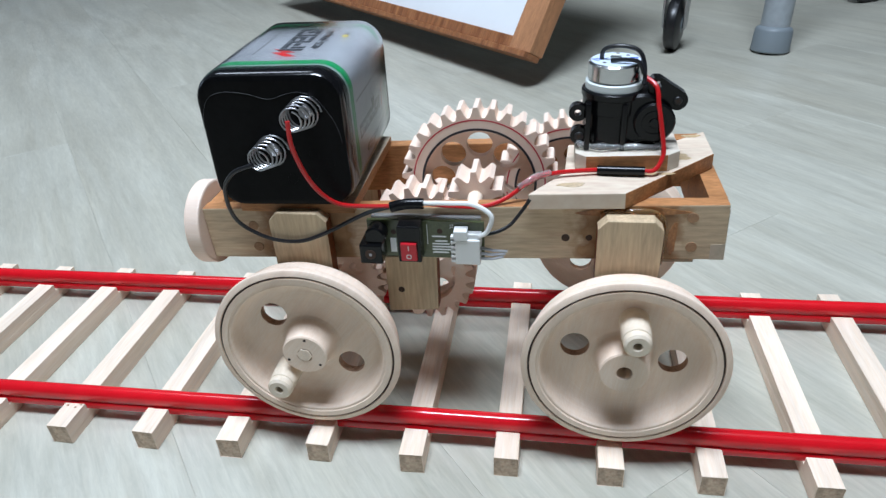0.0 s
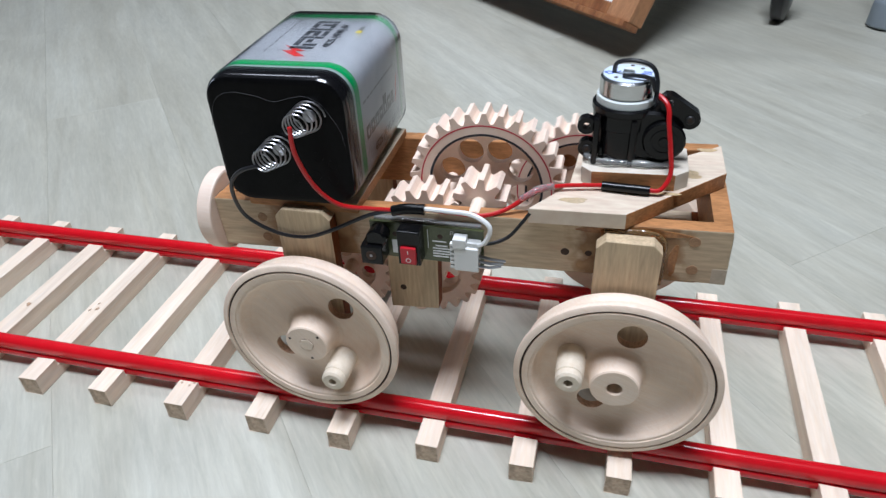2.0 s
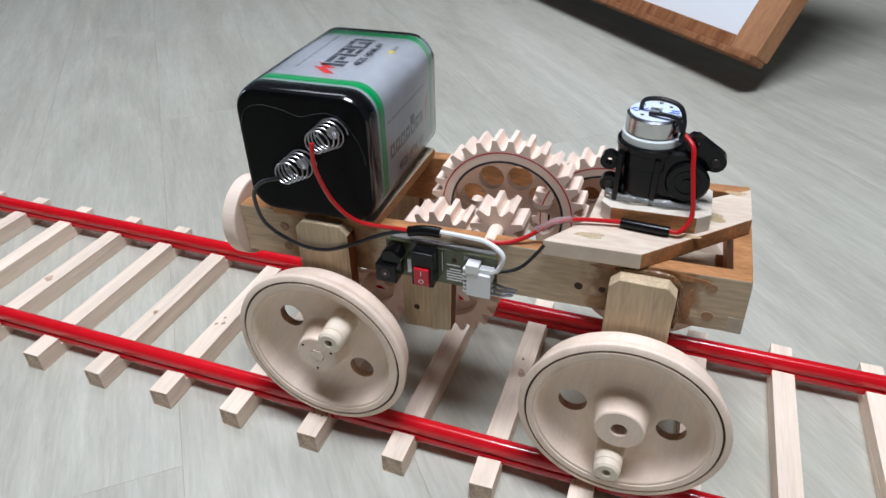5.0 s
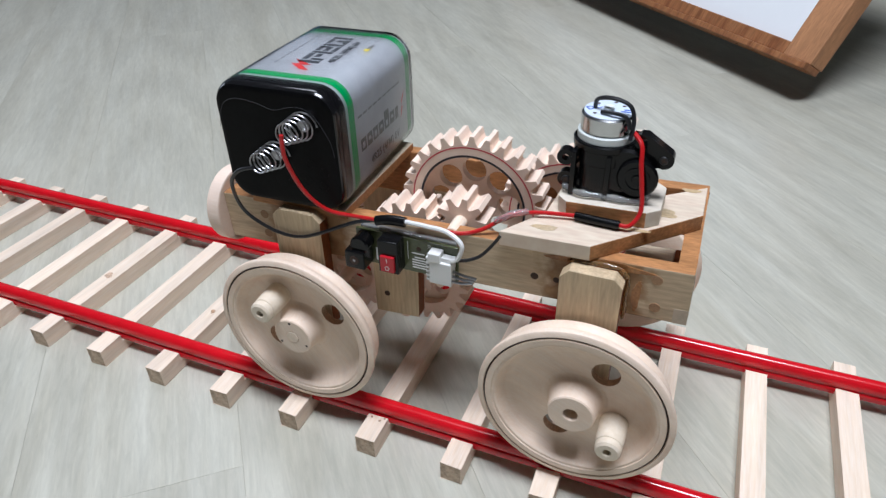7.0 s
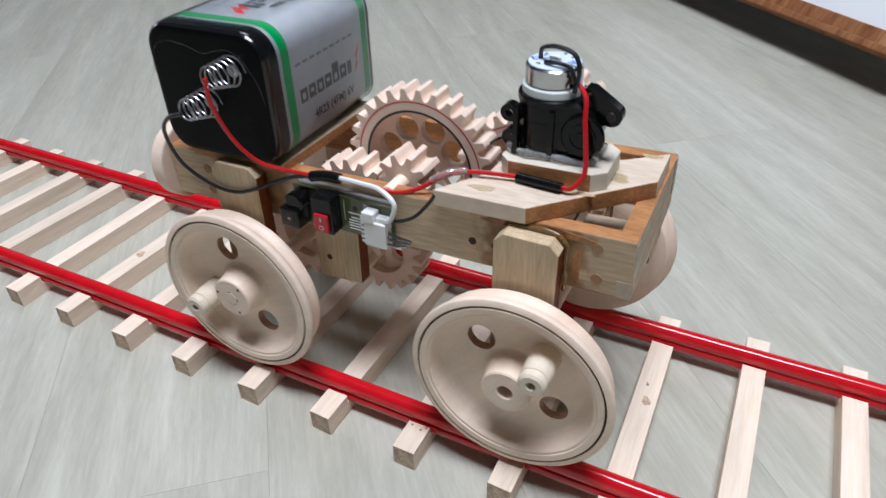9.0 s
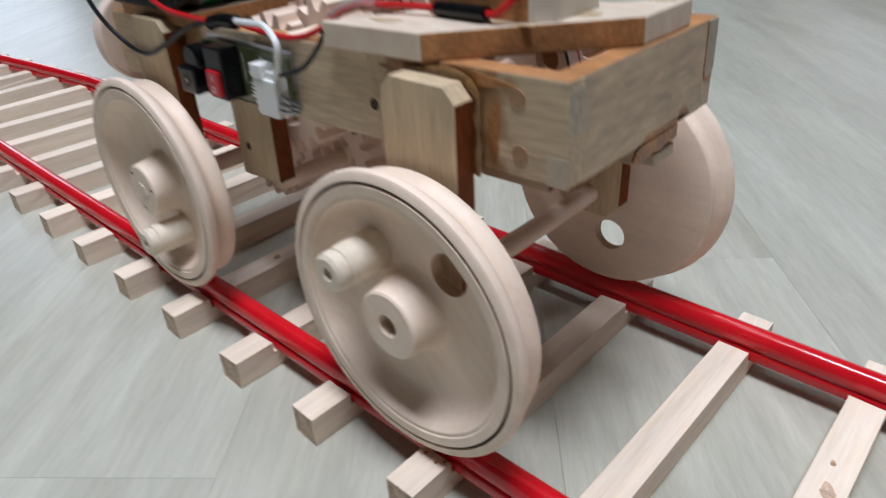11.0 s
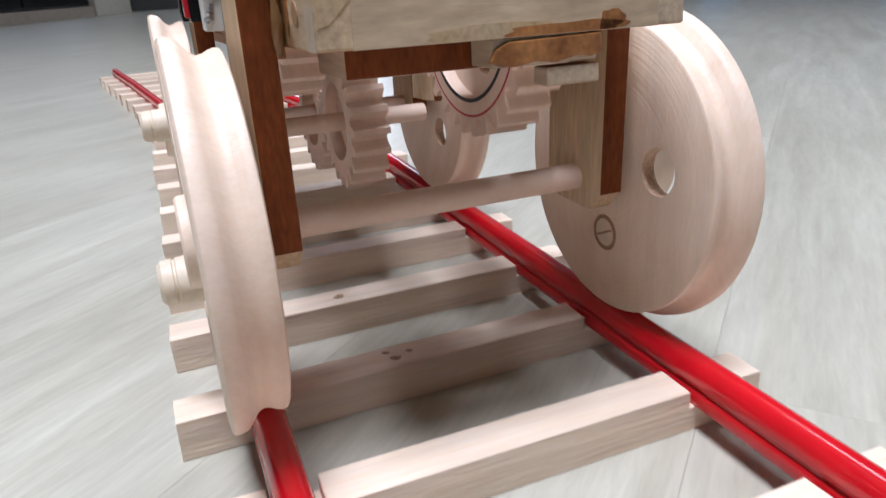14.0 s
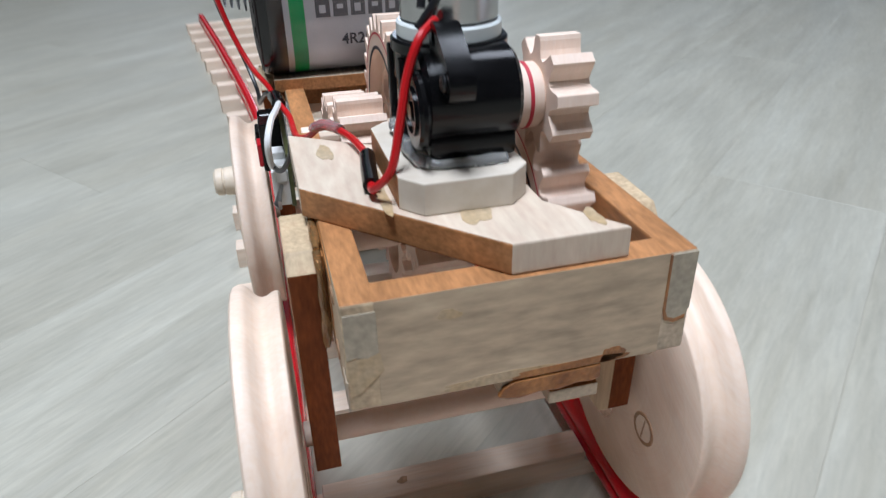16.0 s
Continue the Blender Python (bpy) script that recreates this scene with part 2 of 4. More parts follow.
def glued_board(name, base, places):
    """Board wood with brown glue soaked in along the upright edges of the brackets at the given x."""
    m = material(name, base, 0.58, var=0.24, scale=22, stretch=(0.6, 5, 5), bump=0.15, fine=120)
    nt = m.node_tree
    L = nt.links.new
    b = nt.nodes["Principled BSDF"]
    wood = b.inputs["Base Color"].links[0].from_socket
    tc = nt.nodes.new("ShaderNodeTexCoord")
    xyz = nt.nodes.new("ShaderNodeSeparateXYZ")
    L(tc.outputs["Object"], xyz.inputs[0])
    nz = nt.nodes.new("ShaderNodeTexNoise")
    nz.inputs["Scale"].default_value, nz.inputs["Detail"].default_value = 110, 5
    L(tc.outputs["Object"], nz.inputs["Vector"])

    def calc(op, a, v):
        n = nt.nodes.new("ShaderNodeMath")
        n.operation = op
        L(a, n.inputs[0])
        if isinstance(v, float):
            n.inputs[1].default_value = v
        else:
            L(v, n.inputs[1])
        return n.outputs[0]

    near_by = None
    for cx, half in places:
        gap = calc("SUBTRACT", calc("ABSOLUTE", calc("SUBTRACT", xyz.outputs[0], cx), 0.0), half)
        near_by = gap if near_by is None else calc("MINIMUM", near_by, gap)
    edge = calc("SUBTRACT", near_by, calc("MULTIPLY", calc("SUBTRACT", nz.outputs["Fac"], 0.42), 0.03))
    mask = nt.nodes.new("ShaderNodeMapRange")
    mask.inputs["From Min"].default_value, mask.inputs["From Max"].default_value = 0.0095, 0.003
    mask.inputs["To Max"].default_value = 0.95
    L(edge, mask.inputs["Value"])
    glue = nt.nodes.new("ShaderNodeValToRGB")
    e = glue.color_ramp.elements
    e[0].position, e[0].color = 0.35, (0.2, 0.085, 0.028, 1)
    e[1].position, e[1].color = 0.68, (0.4, 0.24, 0.11, 1)
    L(nz.outputs["Fac"], glue.inputs["Fac"])
    mx = nt.nodes.new("ShaderNodeMixRGB")
    L(mask.outputs[0], mx.inputs[0])
    L(wood, mx.inputs[1])
    L(glue.outputs[0], mx.inputs[2])
    L(mx.outputs[0], b.inputs["Base Color"])
    return m


M_BOARD_GLUED = glued_board("board_glued", (0.58, 0.445, 0.29), ((-0.0012, 0.0147), (-0.1595, 0.0147)))


def turned_wood(name, base, seed):
    """Pale beech off the lathe: fine tool rings about the y axis, long grain, and reddish rubbed stains."""
    m = material(name, base, 0.5, var=0.1, scale=16, stretch=(0.8, 3, 7), bump=0.12, fine=190)
    nt = m.node_tree
    L = nt.links.new
    b = nt.nodes["Principled BSDF"]
    wood = b.inputs["Base Color"].links[0].from_socket
    low = b.inputs["Normal"].links[0].from_socket
    tc = nt.nodes.new("ShaderNodeTexCoord")
    flat = nt.nodes.new("ShaderNodeVectorMath")
    flat.operation, flat.inputs[1].default_value = "MULTIPLY", (1, 0, 1)
    L(tc.outputs["Object"], flat.inputs[0])
    far_out = nt.nodes.new("ShaderNodeVectorMath")
    far_out.operation = "LENGTH"
    L(flat.outputs[0], far_out.inputs[0])
    ring = nt.nodes.new("ShaderNodeTexNoise")
    ring.noise_dimensions = "1D"
    ring.inputs["Scale"].default_value, ring.inputs["Detail"].default_value = 900, 3
    L(far_out.outputs["Value"], ring.inputs["W"])
    bp = nt.nodes.new("ShaderNodeBump")
    bp.inputs["Strength"].default_value, bp.inputs["Distance"].default_value = 0.22, 0.0004
    L(ring.outputs["Fac"], bp.inputs["Height"])
    L(low, bp.inputs["Normal"])
    L(bp.outputs[0], b.inputs["Normal"])
    spot = nt.nodes.new("ShaderNodeTexNoise")
    spot.inputs["Scale"].default_value, spot.inputs["Detail"].default_value, spot.inputs["Roughness"].default_value = 34 + seed, 6, 0.62
    L(tc.outputs["Object"], spot.inputs["Vector"])
    mask = nt.nodes.new("ShaderNodeMapRange")
    mask.inputs["From Min"].default_value, mask.inputs["From Max"].default_value, mask.inputs["To Max"].default_value = 0.5, 0.78, 0.55
    L(spot.outputs["Fac"], mask.inputs["Value"])
    mx = nt.nodes.new("ShaderNodeMixRGB")
    mx.inputs[2].default_value = (base[0] * 0.8, base[1] * 0.66, base[2] * 0.58, 1)
    L(mask.outputs[0], mx.inputs[0])
    L(wood, mx.inputs[1])
    line = nt.nodes.new("ShaderNodeMixRGB")
    line.blend_type, line.inputs[0].default_value = "OVERLAY", 0.08
    L(mx.outputs[0], line.inputs[1])
    L(ring.outputs["Fac"], line.inputs[2])
    L(line.outputs[0], b.inputs["Base Color"])
    return m


M_TURNED = turned_wood("turned_beech", (0.86, 0.69, 0.55), 0)
M_FLOOR = floor_material()
M_JOINT = material("floor_joint", (0.41, 0.4, 0.37), 0.8)


# ---- mesh helpers (millimetres in, metres out) ----
def part(name, bm, mat, parent=None, label="", m=None, smooth=False):
    bm.normal_update()
    me = bpy.data.meshes.new(name)
    bm.to_mesh(me)
    bm.free()
    me.materials.append(mat)
    if smooth:
        for p in me.polygons:
            p.use_smooth = True
        me.set_sharp_from_angle(angle=radians(38))
    ob = new(name, me)
    if parent:
        ob.parent = parent
    if m is not None:
        ob.matrix_local = m
    if label:
        tagged(ob, label)
    return ob


def mmpose(x, y, z, rx=0, ry=0, rz=0):
    return pose(x * MM, y * MM, z * MM, rx, ry, rz)


def box(x0, x1, y0, y1, z0, z1, bevel=0.6):
    bm = bmesh.new()
    bmesh.ops.create_cube(bm, size=1)
    for v in bm.verts:
        v.co = Vector(((x0 + x1) / 2 + v.co.x * (x1 - x0), (y0 + y1) / 2 + v.co.y * (y1 - y0), (z0 + z1) / 2 + v.co.z * (z1 - z0))) * MM
    if bevel:
        bmesh.ops.bevel(bm, geom=bm.edges[:], offset=bevel * MM, segments=2, affect="EDGES", profile=0.6)
    return bm


def prism(points, h0, h1, axis="z", bevel=0.5):
    """A flat outline drawn out from h0 to h1. axis y: points are (x, z); axis z: points are (x, y)."""
    bm = bmesh.new()

    def at(p, h):
        return Vector((p[0], h, p[1]) if axis == "y" else (p[0], p[1], h) if axis == "z" else (h, p[0], p[1])) * MM

    lo = [bm.verts.new(at(p, h0)) for p in points]
    hi = [bm.verts.new(at(p, h1)) for p in points]
    n = len(points)
    bm.faces.new(lo)
    bm.faces.new(hi[::-1])
    for i in range(n):
        bm.faces.new((lo[(i + 1) % n], lo[i], hi[i], hi[(i + 1) % n]))
    bmesh.ops.recalc_face_normals(bm, faces=bm.faces[:])
    if bevel:
        bmesh.ops.bevel(bm, geom=bm.edges[:], offset=bevel * MM, segments=2, affect="EDGES", profile=0.6)
    return bm


def lathe(profile, steps=72, closed=False, bm=None):
    """Turn a profile of (radius, y) about the y axis."""
    bm = bm or bmesh.new()
    rings = []
    for r, y in profile:
        rings.append([bm.verts.new((r * MM * math.cos(2 * math.pi * k / steps), y * MM, r * MM * math.sin(2 * math.pi * k / steps))) for k in range(steps)] if r > 0 else [bm.verts.new((0, y * MM, 0))])
    pairs = list(zip(rings, rings[1:])) + ([(rings[-1], rings[0])] if closed else [])
    for a, b in pairs:
        for k in range(steps):
            q = (k + 1) % steps
            if len(a) == 1 and len(b) == 1:
                continue
            if len(a) == 1:
                bm.faces.new((a[0], b[q], b[k]))
            elif len(b) == 1:
                bm.faces.new((a[k], a[q], b[0]))
            else:
                bm.faces.new((a[k], a[q], b[q], b[k]))
    bmesh.ops.recalc_face_normals(bm, faces=bm.faces[:])
    return bm


def circle(cx, cz, r, n=32):
    return [(cx + r * math.cos(2 * math.pi * k / n), cz + r * math.sin(2 * math.pi * k / n)) for k in range(n)]


def pierced(outer, holes, y0, y1, bm=None):
    """A plate in the xz plane with an outline and holes through it, from y0 to y1."""
    bm = bm or bmesh.new()
    sides = []
    for y in (y0, y1):
        edges, loops = [], []
        for loop in (outer, *holes):
            vs = [bm.verts.new((p[0] * MM, y * MM, p[1] * MM)) for p in loop]
            edges += [bm.edges.new((vs[i], vs[(i + 1) % len(vs)])) for i in range(len(vs))]
            loops.append(vs)
        bmesh.ops.triangle_fill(bm, edges=edges, use_beauty=True, use_dissolve=False, normal=(0, 1, 0))
        sides.append(loops)
    for a, b in zip(*sides):
        for i in range(len(a)):
            j = (i + 1) % len(a)
            bm.faces.new((a[i], a[j], b[j], b[i]))
    bmesh.ops.recalc_face_normals(bm, faces=bm.faces[:])
    return bm


def tube(points, r, res=6, closed=False, smooth=True):
    """A round bar along points (mm), as a mesh."""
    bm = bmesh.new()
    pts = [Vector(p) for p in points]
    n = len(pts)
    rings = []
    up = None
    for i, p in enumerate(pts):
        d = (pts[min(i + 1, n - 1)] - pts[max(i - 1, 0)]).normalized()
        if up is None:
            up = d.orthogonal().normalized()
        up = (up - d * up.dot(d)).normalized()
        side = d.cross(up)
        rings.append([bm.verts.new((p + r * (up * math.cos(2 * math.pi * k / res) + side * math.sin(2 * math.pi * k / res))) * MM) for k in range(res)])
    for a, b in zip(rings, rings[1:]):
        for k in range(res):
            bm.faces.new((a[k], a[(k + 1) % res], b[(k + 1) % res], b[k]))
    bm.faces.new(rings[0])
    bm.faces.new(rings[-1][::-1])
    bmesh.ops.recalc_face_normals(bm, faces=bm.faces[:])
    return bm


def blob(cx, cy, w, h, seed, n=40):
    """A soft uneven outline."""
    rng = random.Random(seed)
    p = [rng.uniform(0, 6.28) for _ in range(4)]
    out = []
    for k in range(n):
        a = 2 * math.pi * k / n
        r = 1 + 0.16 * math.sin(2 * a + p[0]) + 0.12 * math.sin(3 * a + p[1]) + 0.07 * math.sin(5 * a + p[2]) + 0.04 * math.sin(9 * a + p[3])
        out.append((cx + w / 2 * r * math.cos(a), cy + h / 2 * r * math.sin(a)))
    return out


def smooth_path(pts, per=8):
    """A soft curve through points."""
    pts = [Vector(p) for p in pts]
    out = []
    for i in range(len(pts) - 1):
        a, b, c, d = pts[max(i - 1, 0)], pts[i], pts[i + 1], pts[min(i + 2, len(pts) - 1)]
        for k in range(per):
            t = k / per
            out.append(0.5 * ((2 * b) + (c - a) * t + (2 * a - 5 * b + 4 * c - d) * t * t + (3 * b - a - 3 * c + d) * t ** 3))
    return out + [pts[-1]]


def words(text, size, mat, parent, m, name="lettering", bold=0.0, align="CENTER"):
    cu = bpy.data.curves.new(name, "FONT")
    cu.body, cu.size, cu.align_x, cu.align_y, cu.offset, cu.extrude = text, size * MM, align, "CENTER", bold * MM, 0.03 * MM
    tmp = bpy.data.objects.new(name, cu)
    me = bpy.data.meshes.new_from_object(tmp)
    bpy.data.objects.remove(tmp)
    me.materials.clear()
    me.materials.append(mat)
    ob = new(name, me)
    ob.parent = parent
    ob.matrix_local = m
    return ob


def run_of_glue(points, r, seed):
    """A lumpy bead of glue along a soft path."""
    pts = smooth_path(points, 12)
    bm = tube(pts, r, 12)
    for v in bm.verts:
        q = v.co / MM
        mid = min(pts, key=lambda c: (c - q).length_squared)
        v.co = (mid + (q - mid) * (1 + 0.7 * noise.noise(q * 0.16 + Vector((seed, 0, 0))) + 0.15 * noise.noise(q * 0.5))) * MM
    return bm


def cylinder(r, y0, y1, steps=32, bevel=0.5):
    b = min(bevel, r * 0.4)
    return lathe([(0, y0), (r - b, y0), (r, y0 + b), (r, y1 - b), (r - b, y1), (0, y1)], steps)


# ---- room ----
def structure(name, bm, mat, label=""):
    ob = part(name, bm, mat)
    return tagged(ob, label or "plain painted room surface", kind="structure")


X0, X1, Y0, Y1, ZC = -5000, 3000, -2600, 3400, 2400
# room shell out of view, darkened to lower the fill light
structure("ceiling", box(X0 - 100, X1 + 100, Y0 - 100, Y1 + 100, ZC, ZC + 100, 0), M_CEIL, "unseen ceiling, coloured dark to cut bounced light")
structure("wall_south", box(X0, X1, Y0 - 100, Y0, 0, ZC, 0), M_WALL, "unseen wall, coloured dark to cut bounced light")
structure("wall_north", box(X0, X1, Y1, Y1 + 100, 0, ZC, 0), M_WALL, "unseen wall, coloured dark to cut bounced light")
structure("wall_east", box(X1, X1 + 100, Y0 - 100, Y1 + 100, 0, ZC, 0), M_WALL, "unseen wall, coloured dark to cut bounced light")
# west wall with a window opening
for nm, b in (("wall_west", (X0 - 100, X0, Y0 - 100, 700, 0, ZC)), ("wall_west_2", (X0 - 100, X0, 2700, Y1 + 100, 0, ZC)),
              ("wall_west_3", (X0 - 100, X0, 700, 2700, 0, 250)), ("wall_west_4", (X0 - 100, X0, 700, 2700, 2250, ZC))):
    structure(nm, box(*b, 0), M_WALL, "unseen wall beside the window, coloured dark to cut bounced light")
win = structure("window_1", box(X0 - 80, X0 - 40, 700, 760, 250, 2250, 2), M_WHITE, "white framed window behind the curtain")
for b in ((2640, 2700, 250, 2250), (1670, 1730, 250, 2250), (760, 2640, 250, 310), (760, 2640, 2190, 2250)):
    part("window_frame", box(X0 - 80, X0 - 40, *b, 2), M_WHITE, win)
lamp = new("ceiling_light")
tagged(lamp, "unseen flat white ceiling light panel with frosted cover", "ceiling light")
part("frame", pierced([(-70, -570), (870, -570), (870, 70), (-70, 70)], [[(-50, -550), (850, -550), (850, 50), (-50, 50)]], 2360, 2400), M_WHITE, lamp, m=Matrix(((1, 0, 0, 0), (0, 0, 1, 0), (0, 1, 0, 0), (0, 0, 0, 1))))

# unseen fixture copied to go with the added second lamp
copy_thing(lamp, pose(-1.1, 1.15, 0))
# ---- track ----
TIE_STEP, TIE_FIRST = 52.1, 196.8


def bend(x):
    """Sideways shift of the track: straight, then swinging aside towards its far end."""
    d = -0.34 - x
    return -0.155 * d * d / (d + 0.12) if d > 0 else 0.0


def tie_mesh(seed):
    rng = random.Random(seed)
    bm = prism([(-40.6, 0), (123.4, 0), (123.4, 13.5), (111.0, 13.5), (111.0, 8.5), (97.4, 8.5), (97.4, 13.5), (-8.9, 13.5), (-8.9, 8.5), (-22.1, 8.5), (-22.1, 13.5), (-40.6, 13.5)], -6.4, 6.4, "x", 0.35)
    for v in bm.verts:
        v.co += Vector((rng.uniform(-0.2, 0.2), rng.uniform(-0.4, 0.4), 0)) * MM
    return bm


track = new("model_railway_track")
tagged(track, "hand-made track of red plastic rails on pale pine sleepers", "toy track")
for k in range(-20, 17):
    x = TIE_FIRST + TIE_STEP * k + (2.2 if k == 1 else 0)
    rng = random.Random(k + 50)
    turn = (bend(x * MM + 0.02) - bend(x * MM - 0.02)) / 0.04
    tie = part("sleeper", tie_mesh(k), M_PINE, track, m=pose(x * MM + rng.uniform(-0.8, 0.8) * MM, bend(x * MM) + rng.uniform(-1.5, 1.5) * MM, 0, 0, 0, math.degrees(turn) + rng.uniform(-0.7, 0.7)))
    tie.data.materials.append(M_PINE_END)
    for p in tie.data.polygons:
        if abs(p.normal.y) > 0.9 and abs(p.center.y - 0.04) > 0.07:
            p.material_index = 1
    if k == 0:
        for dx, dy in ((-3.5, -24), (2.2, -25.2), (4.4, -22.9)):
            part("nail_hole", cylinder(0.7, -0.2, 0.2, 10, 0.05), M_KNOT, tie, "rusty nail mark", m=mmpose(dx, dy, 13.6, 90))
    spots = {-2: ((-3, 26, 0.9), (1.5, 28, 1.2), (-1, 33.5, 0.8)), -3: ((0, 22, 1.6),), 2: ((1, 47, 2.4), (-1, 60, 0.9)), -5: ((-1.5, 29, 2.8),), 6: ((-2, 20, 1.5),)}
    for dx, dy, r in spots.get(k, ()):
        part("knot", prism([(u, v * 1.0) for u, v in blob(0, 0, 2 * r, 2.6 * r, k + 60)], -0.1, 0.12, "y", 0), M_KNOT if r < 2 else M_KNOT_PALE, tie, "brown knot", m=mmpose(dx, dy, 13.53, 90))
RAIL = [(-4.6, 8.6), (-4.8, 9.2), (-4.8, 12.2), (-4.4, 12.9), (-3.8, 13.3), (-3.8, 13.9), (-4.4, 14.4), (-4.7, 15.6), (-4.5, 17.4), (-3.9, 19.2), (-2.6, 21.0), (-0.9, 21.7),
        (0.9, 21.7), (2.6, 21.0), (3.9, 19.2), (4.5, 17.4), (4.7, 15.6), (4.4, 14.4), (3.8, 13.9), (3.8, 13.3), (4.4, 12.9), (4.8, 12.2), (4.8, 9.2), (4.6, 8.6)]



def rail(y, name):
    bm = bmesh.new()
    xs = [-870 + 12 * i for i in range(161)]
    rings = []
    for x in xs:
        wob = 0.5 * noise.noise(Vector((x * 0.006, y, 0)))
        slope = (bend(x * MM + 0.01) - bend(x * MM - 0.01)) / 0.02
        rings.append([bm.verts.new((x * MM - slope * p[0] * MM, (y + p[0] + wob) * MM + bend(x * MM), p[1] * MM)) for p in RAIL])
    n = len(RAIL)
    for a, b in zip(rings, rings[1:]):
        for k in range(n):
            bm.faces.new((a[k], a[(k + 1) % n], b[(k + 1) % n], b[k]))
    bm.faces.new(rings[0])
    bm.faces.new(rings[-1][::-1])
    bmesh.ops.recalc_face_normals(bm, faces=bm.faces[:])
    return part(name, bm, M_RED, track, "glossy red plastic rail with a side groove", smooth=True)


rail(-16.5, "rail")
rail(103.6, "rail")
# ---- locomotive ----
loco = new("model_locomotive_chassis")
tagged(loco, "unfinished wooden locomotive model with battery, motor and gears", "toy locomotive")
TILT = mmpose(42, 0, 144.5) @ pose(0, 0, 0, 0, -1.86, 0) @ mmpose(-42, 0, -144.5)


def second_material(ob, mat, test):
    ob.data.materials.append(mat)
    for p in ob.data.polygons:
        if test(p.normal, p.center / MM):
            p.material_index = 1
    return ob


def board(name, bm, mat=None, edge=M_PLANK, test=lambda n, c: abs(n.z) > 0.9, label="", m=TILT):
    return second_material(part(name, bm, mat or M_BOARD, loco, label, m), edge, test)


near = board("side_board", box(-214, 42.5, 0, 8, 115.5, 144.5, 0.7), M_BOARD_GLUED, label="pale wooden side board with brown top edge")
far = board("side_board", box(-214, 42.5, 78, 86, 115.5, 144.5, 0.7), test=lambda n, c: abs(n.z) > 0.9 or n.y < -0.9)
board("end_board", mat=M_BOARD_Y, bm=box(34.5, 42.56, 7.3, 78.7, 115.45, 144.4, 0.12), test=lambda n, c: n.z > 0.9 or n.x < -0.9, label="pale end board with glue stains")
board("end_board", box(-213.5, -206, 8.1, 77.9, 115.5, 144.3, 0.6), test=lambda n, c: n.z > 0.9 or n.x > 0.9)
board("tail_block", box(6, 31, 8.2, 63, 108.8, 115.4, 0.6), edge=M_EDGE, test=lambda n, c: n.x > 0.9 and c.y < 40, label="brown cleat under the end board")
board("front_disc", prism([(14 + 22.5 * math.cos(2 * math.pi * k / 64), 130 + 22.5 * math.sin(2 * math.pi * k / 64)) for k in range(64)], -222.5, -214.2, "x", 1.2), M_BEECH, test=lambda n, c: False, label="round pale front plate")
for x, z in ((26.8, 137.5), (27.4, 122), (-188, 134), (-188, 121.5)):
    part("dowel_plug", cylinder(2.6, -0.3, 0.4, 20, 0.1), M_PLUG, near, m=mmpose(x, -0.05, z + 0.6))
for x, r in ((-30.5, 2.0), (-19.5, 1.6)):
    part("drilled_hole", cylinder(r, -0.1, 0.3, 18, 0.05), M_GROOVE, near, m=mmpose(x, -0.05, 127.5))
part("glued_patch", box(36, 42.6, -0.12, 0.2, 115.6, 124, 0), material("patch_grey", (0.5, 0.42, 0.32), 0.6, var=0.15, scale=40), near)

# axle brackets, outside the side boards
def bracket(x, y0, y1):
    pts = [(x - 14.7, 65.5), (x - 9, 59.5), (x + 9, 59.5), (x + 14.7, 65.5), (x + 14.7, 135.5), (x + 10.5, 140), (x - 10.5, 140), (x - 14.7, 135.5)]
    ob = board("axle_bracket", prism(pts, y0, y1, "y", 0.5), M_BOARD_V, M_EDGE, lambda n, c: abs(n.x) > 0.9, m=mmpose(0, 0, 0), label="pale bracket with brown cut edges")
    return ob


for x in (-1.2, -159.5):
    bracket(x, -9.8, -2.2)
    bracket(x, 86.6, 94.2)
for y0, y1 in ((0, 8), (78, 86)):
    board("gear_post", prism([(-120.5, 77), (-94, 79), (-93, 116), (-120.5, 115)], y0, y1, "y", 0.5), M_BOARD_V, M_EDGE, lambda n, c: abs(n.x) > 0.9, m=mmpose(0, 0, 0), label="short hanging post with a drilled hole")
part("drilled_hole", cylinder(1.7, -0.1, 0.3, 16, 0.05), M_GROOVE, loco, m=mmpose(-113, -0.05, 91))

plate = board("motor_plate", prism([(-47.7, -3.5), (-4, -3.5), (41.3, 39), (41.3, 68), (22, 54), (-29, 54), (-31, 20)], 144.6, 152.6, "z", 0.5),
              material("plate_pale", (0.66, 0.54, 0.42), 0.55, var=0.14, scale=20, stretch=(1, 4, 1), bump=0.1, fine=120), M_PLANK, lambda n, c: n.x > 0.5 and n.y < -0.5 or n.x < -0.5, label="pale wooden plate under the motor")
block = board("motor_block", prism([(-26, 24), (-21, 19), (16.5, 19), (22.5, 24), (22.5, 46), (17, 51.5), (-20, 51.5), (-26, 46)], 152.7, 161, "z", 0.4),
              material("block_pale", (0.66, 0.59, 0.49), 0.55, var=0.12, scale=25, bump=0.1), M_PLANK, lambda n, c: n.y < -0.9, label="chamfered spacer block smeared with hot glue")


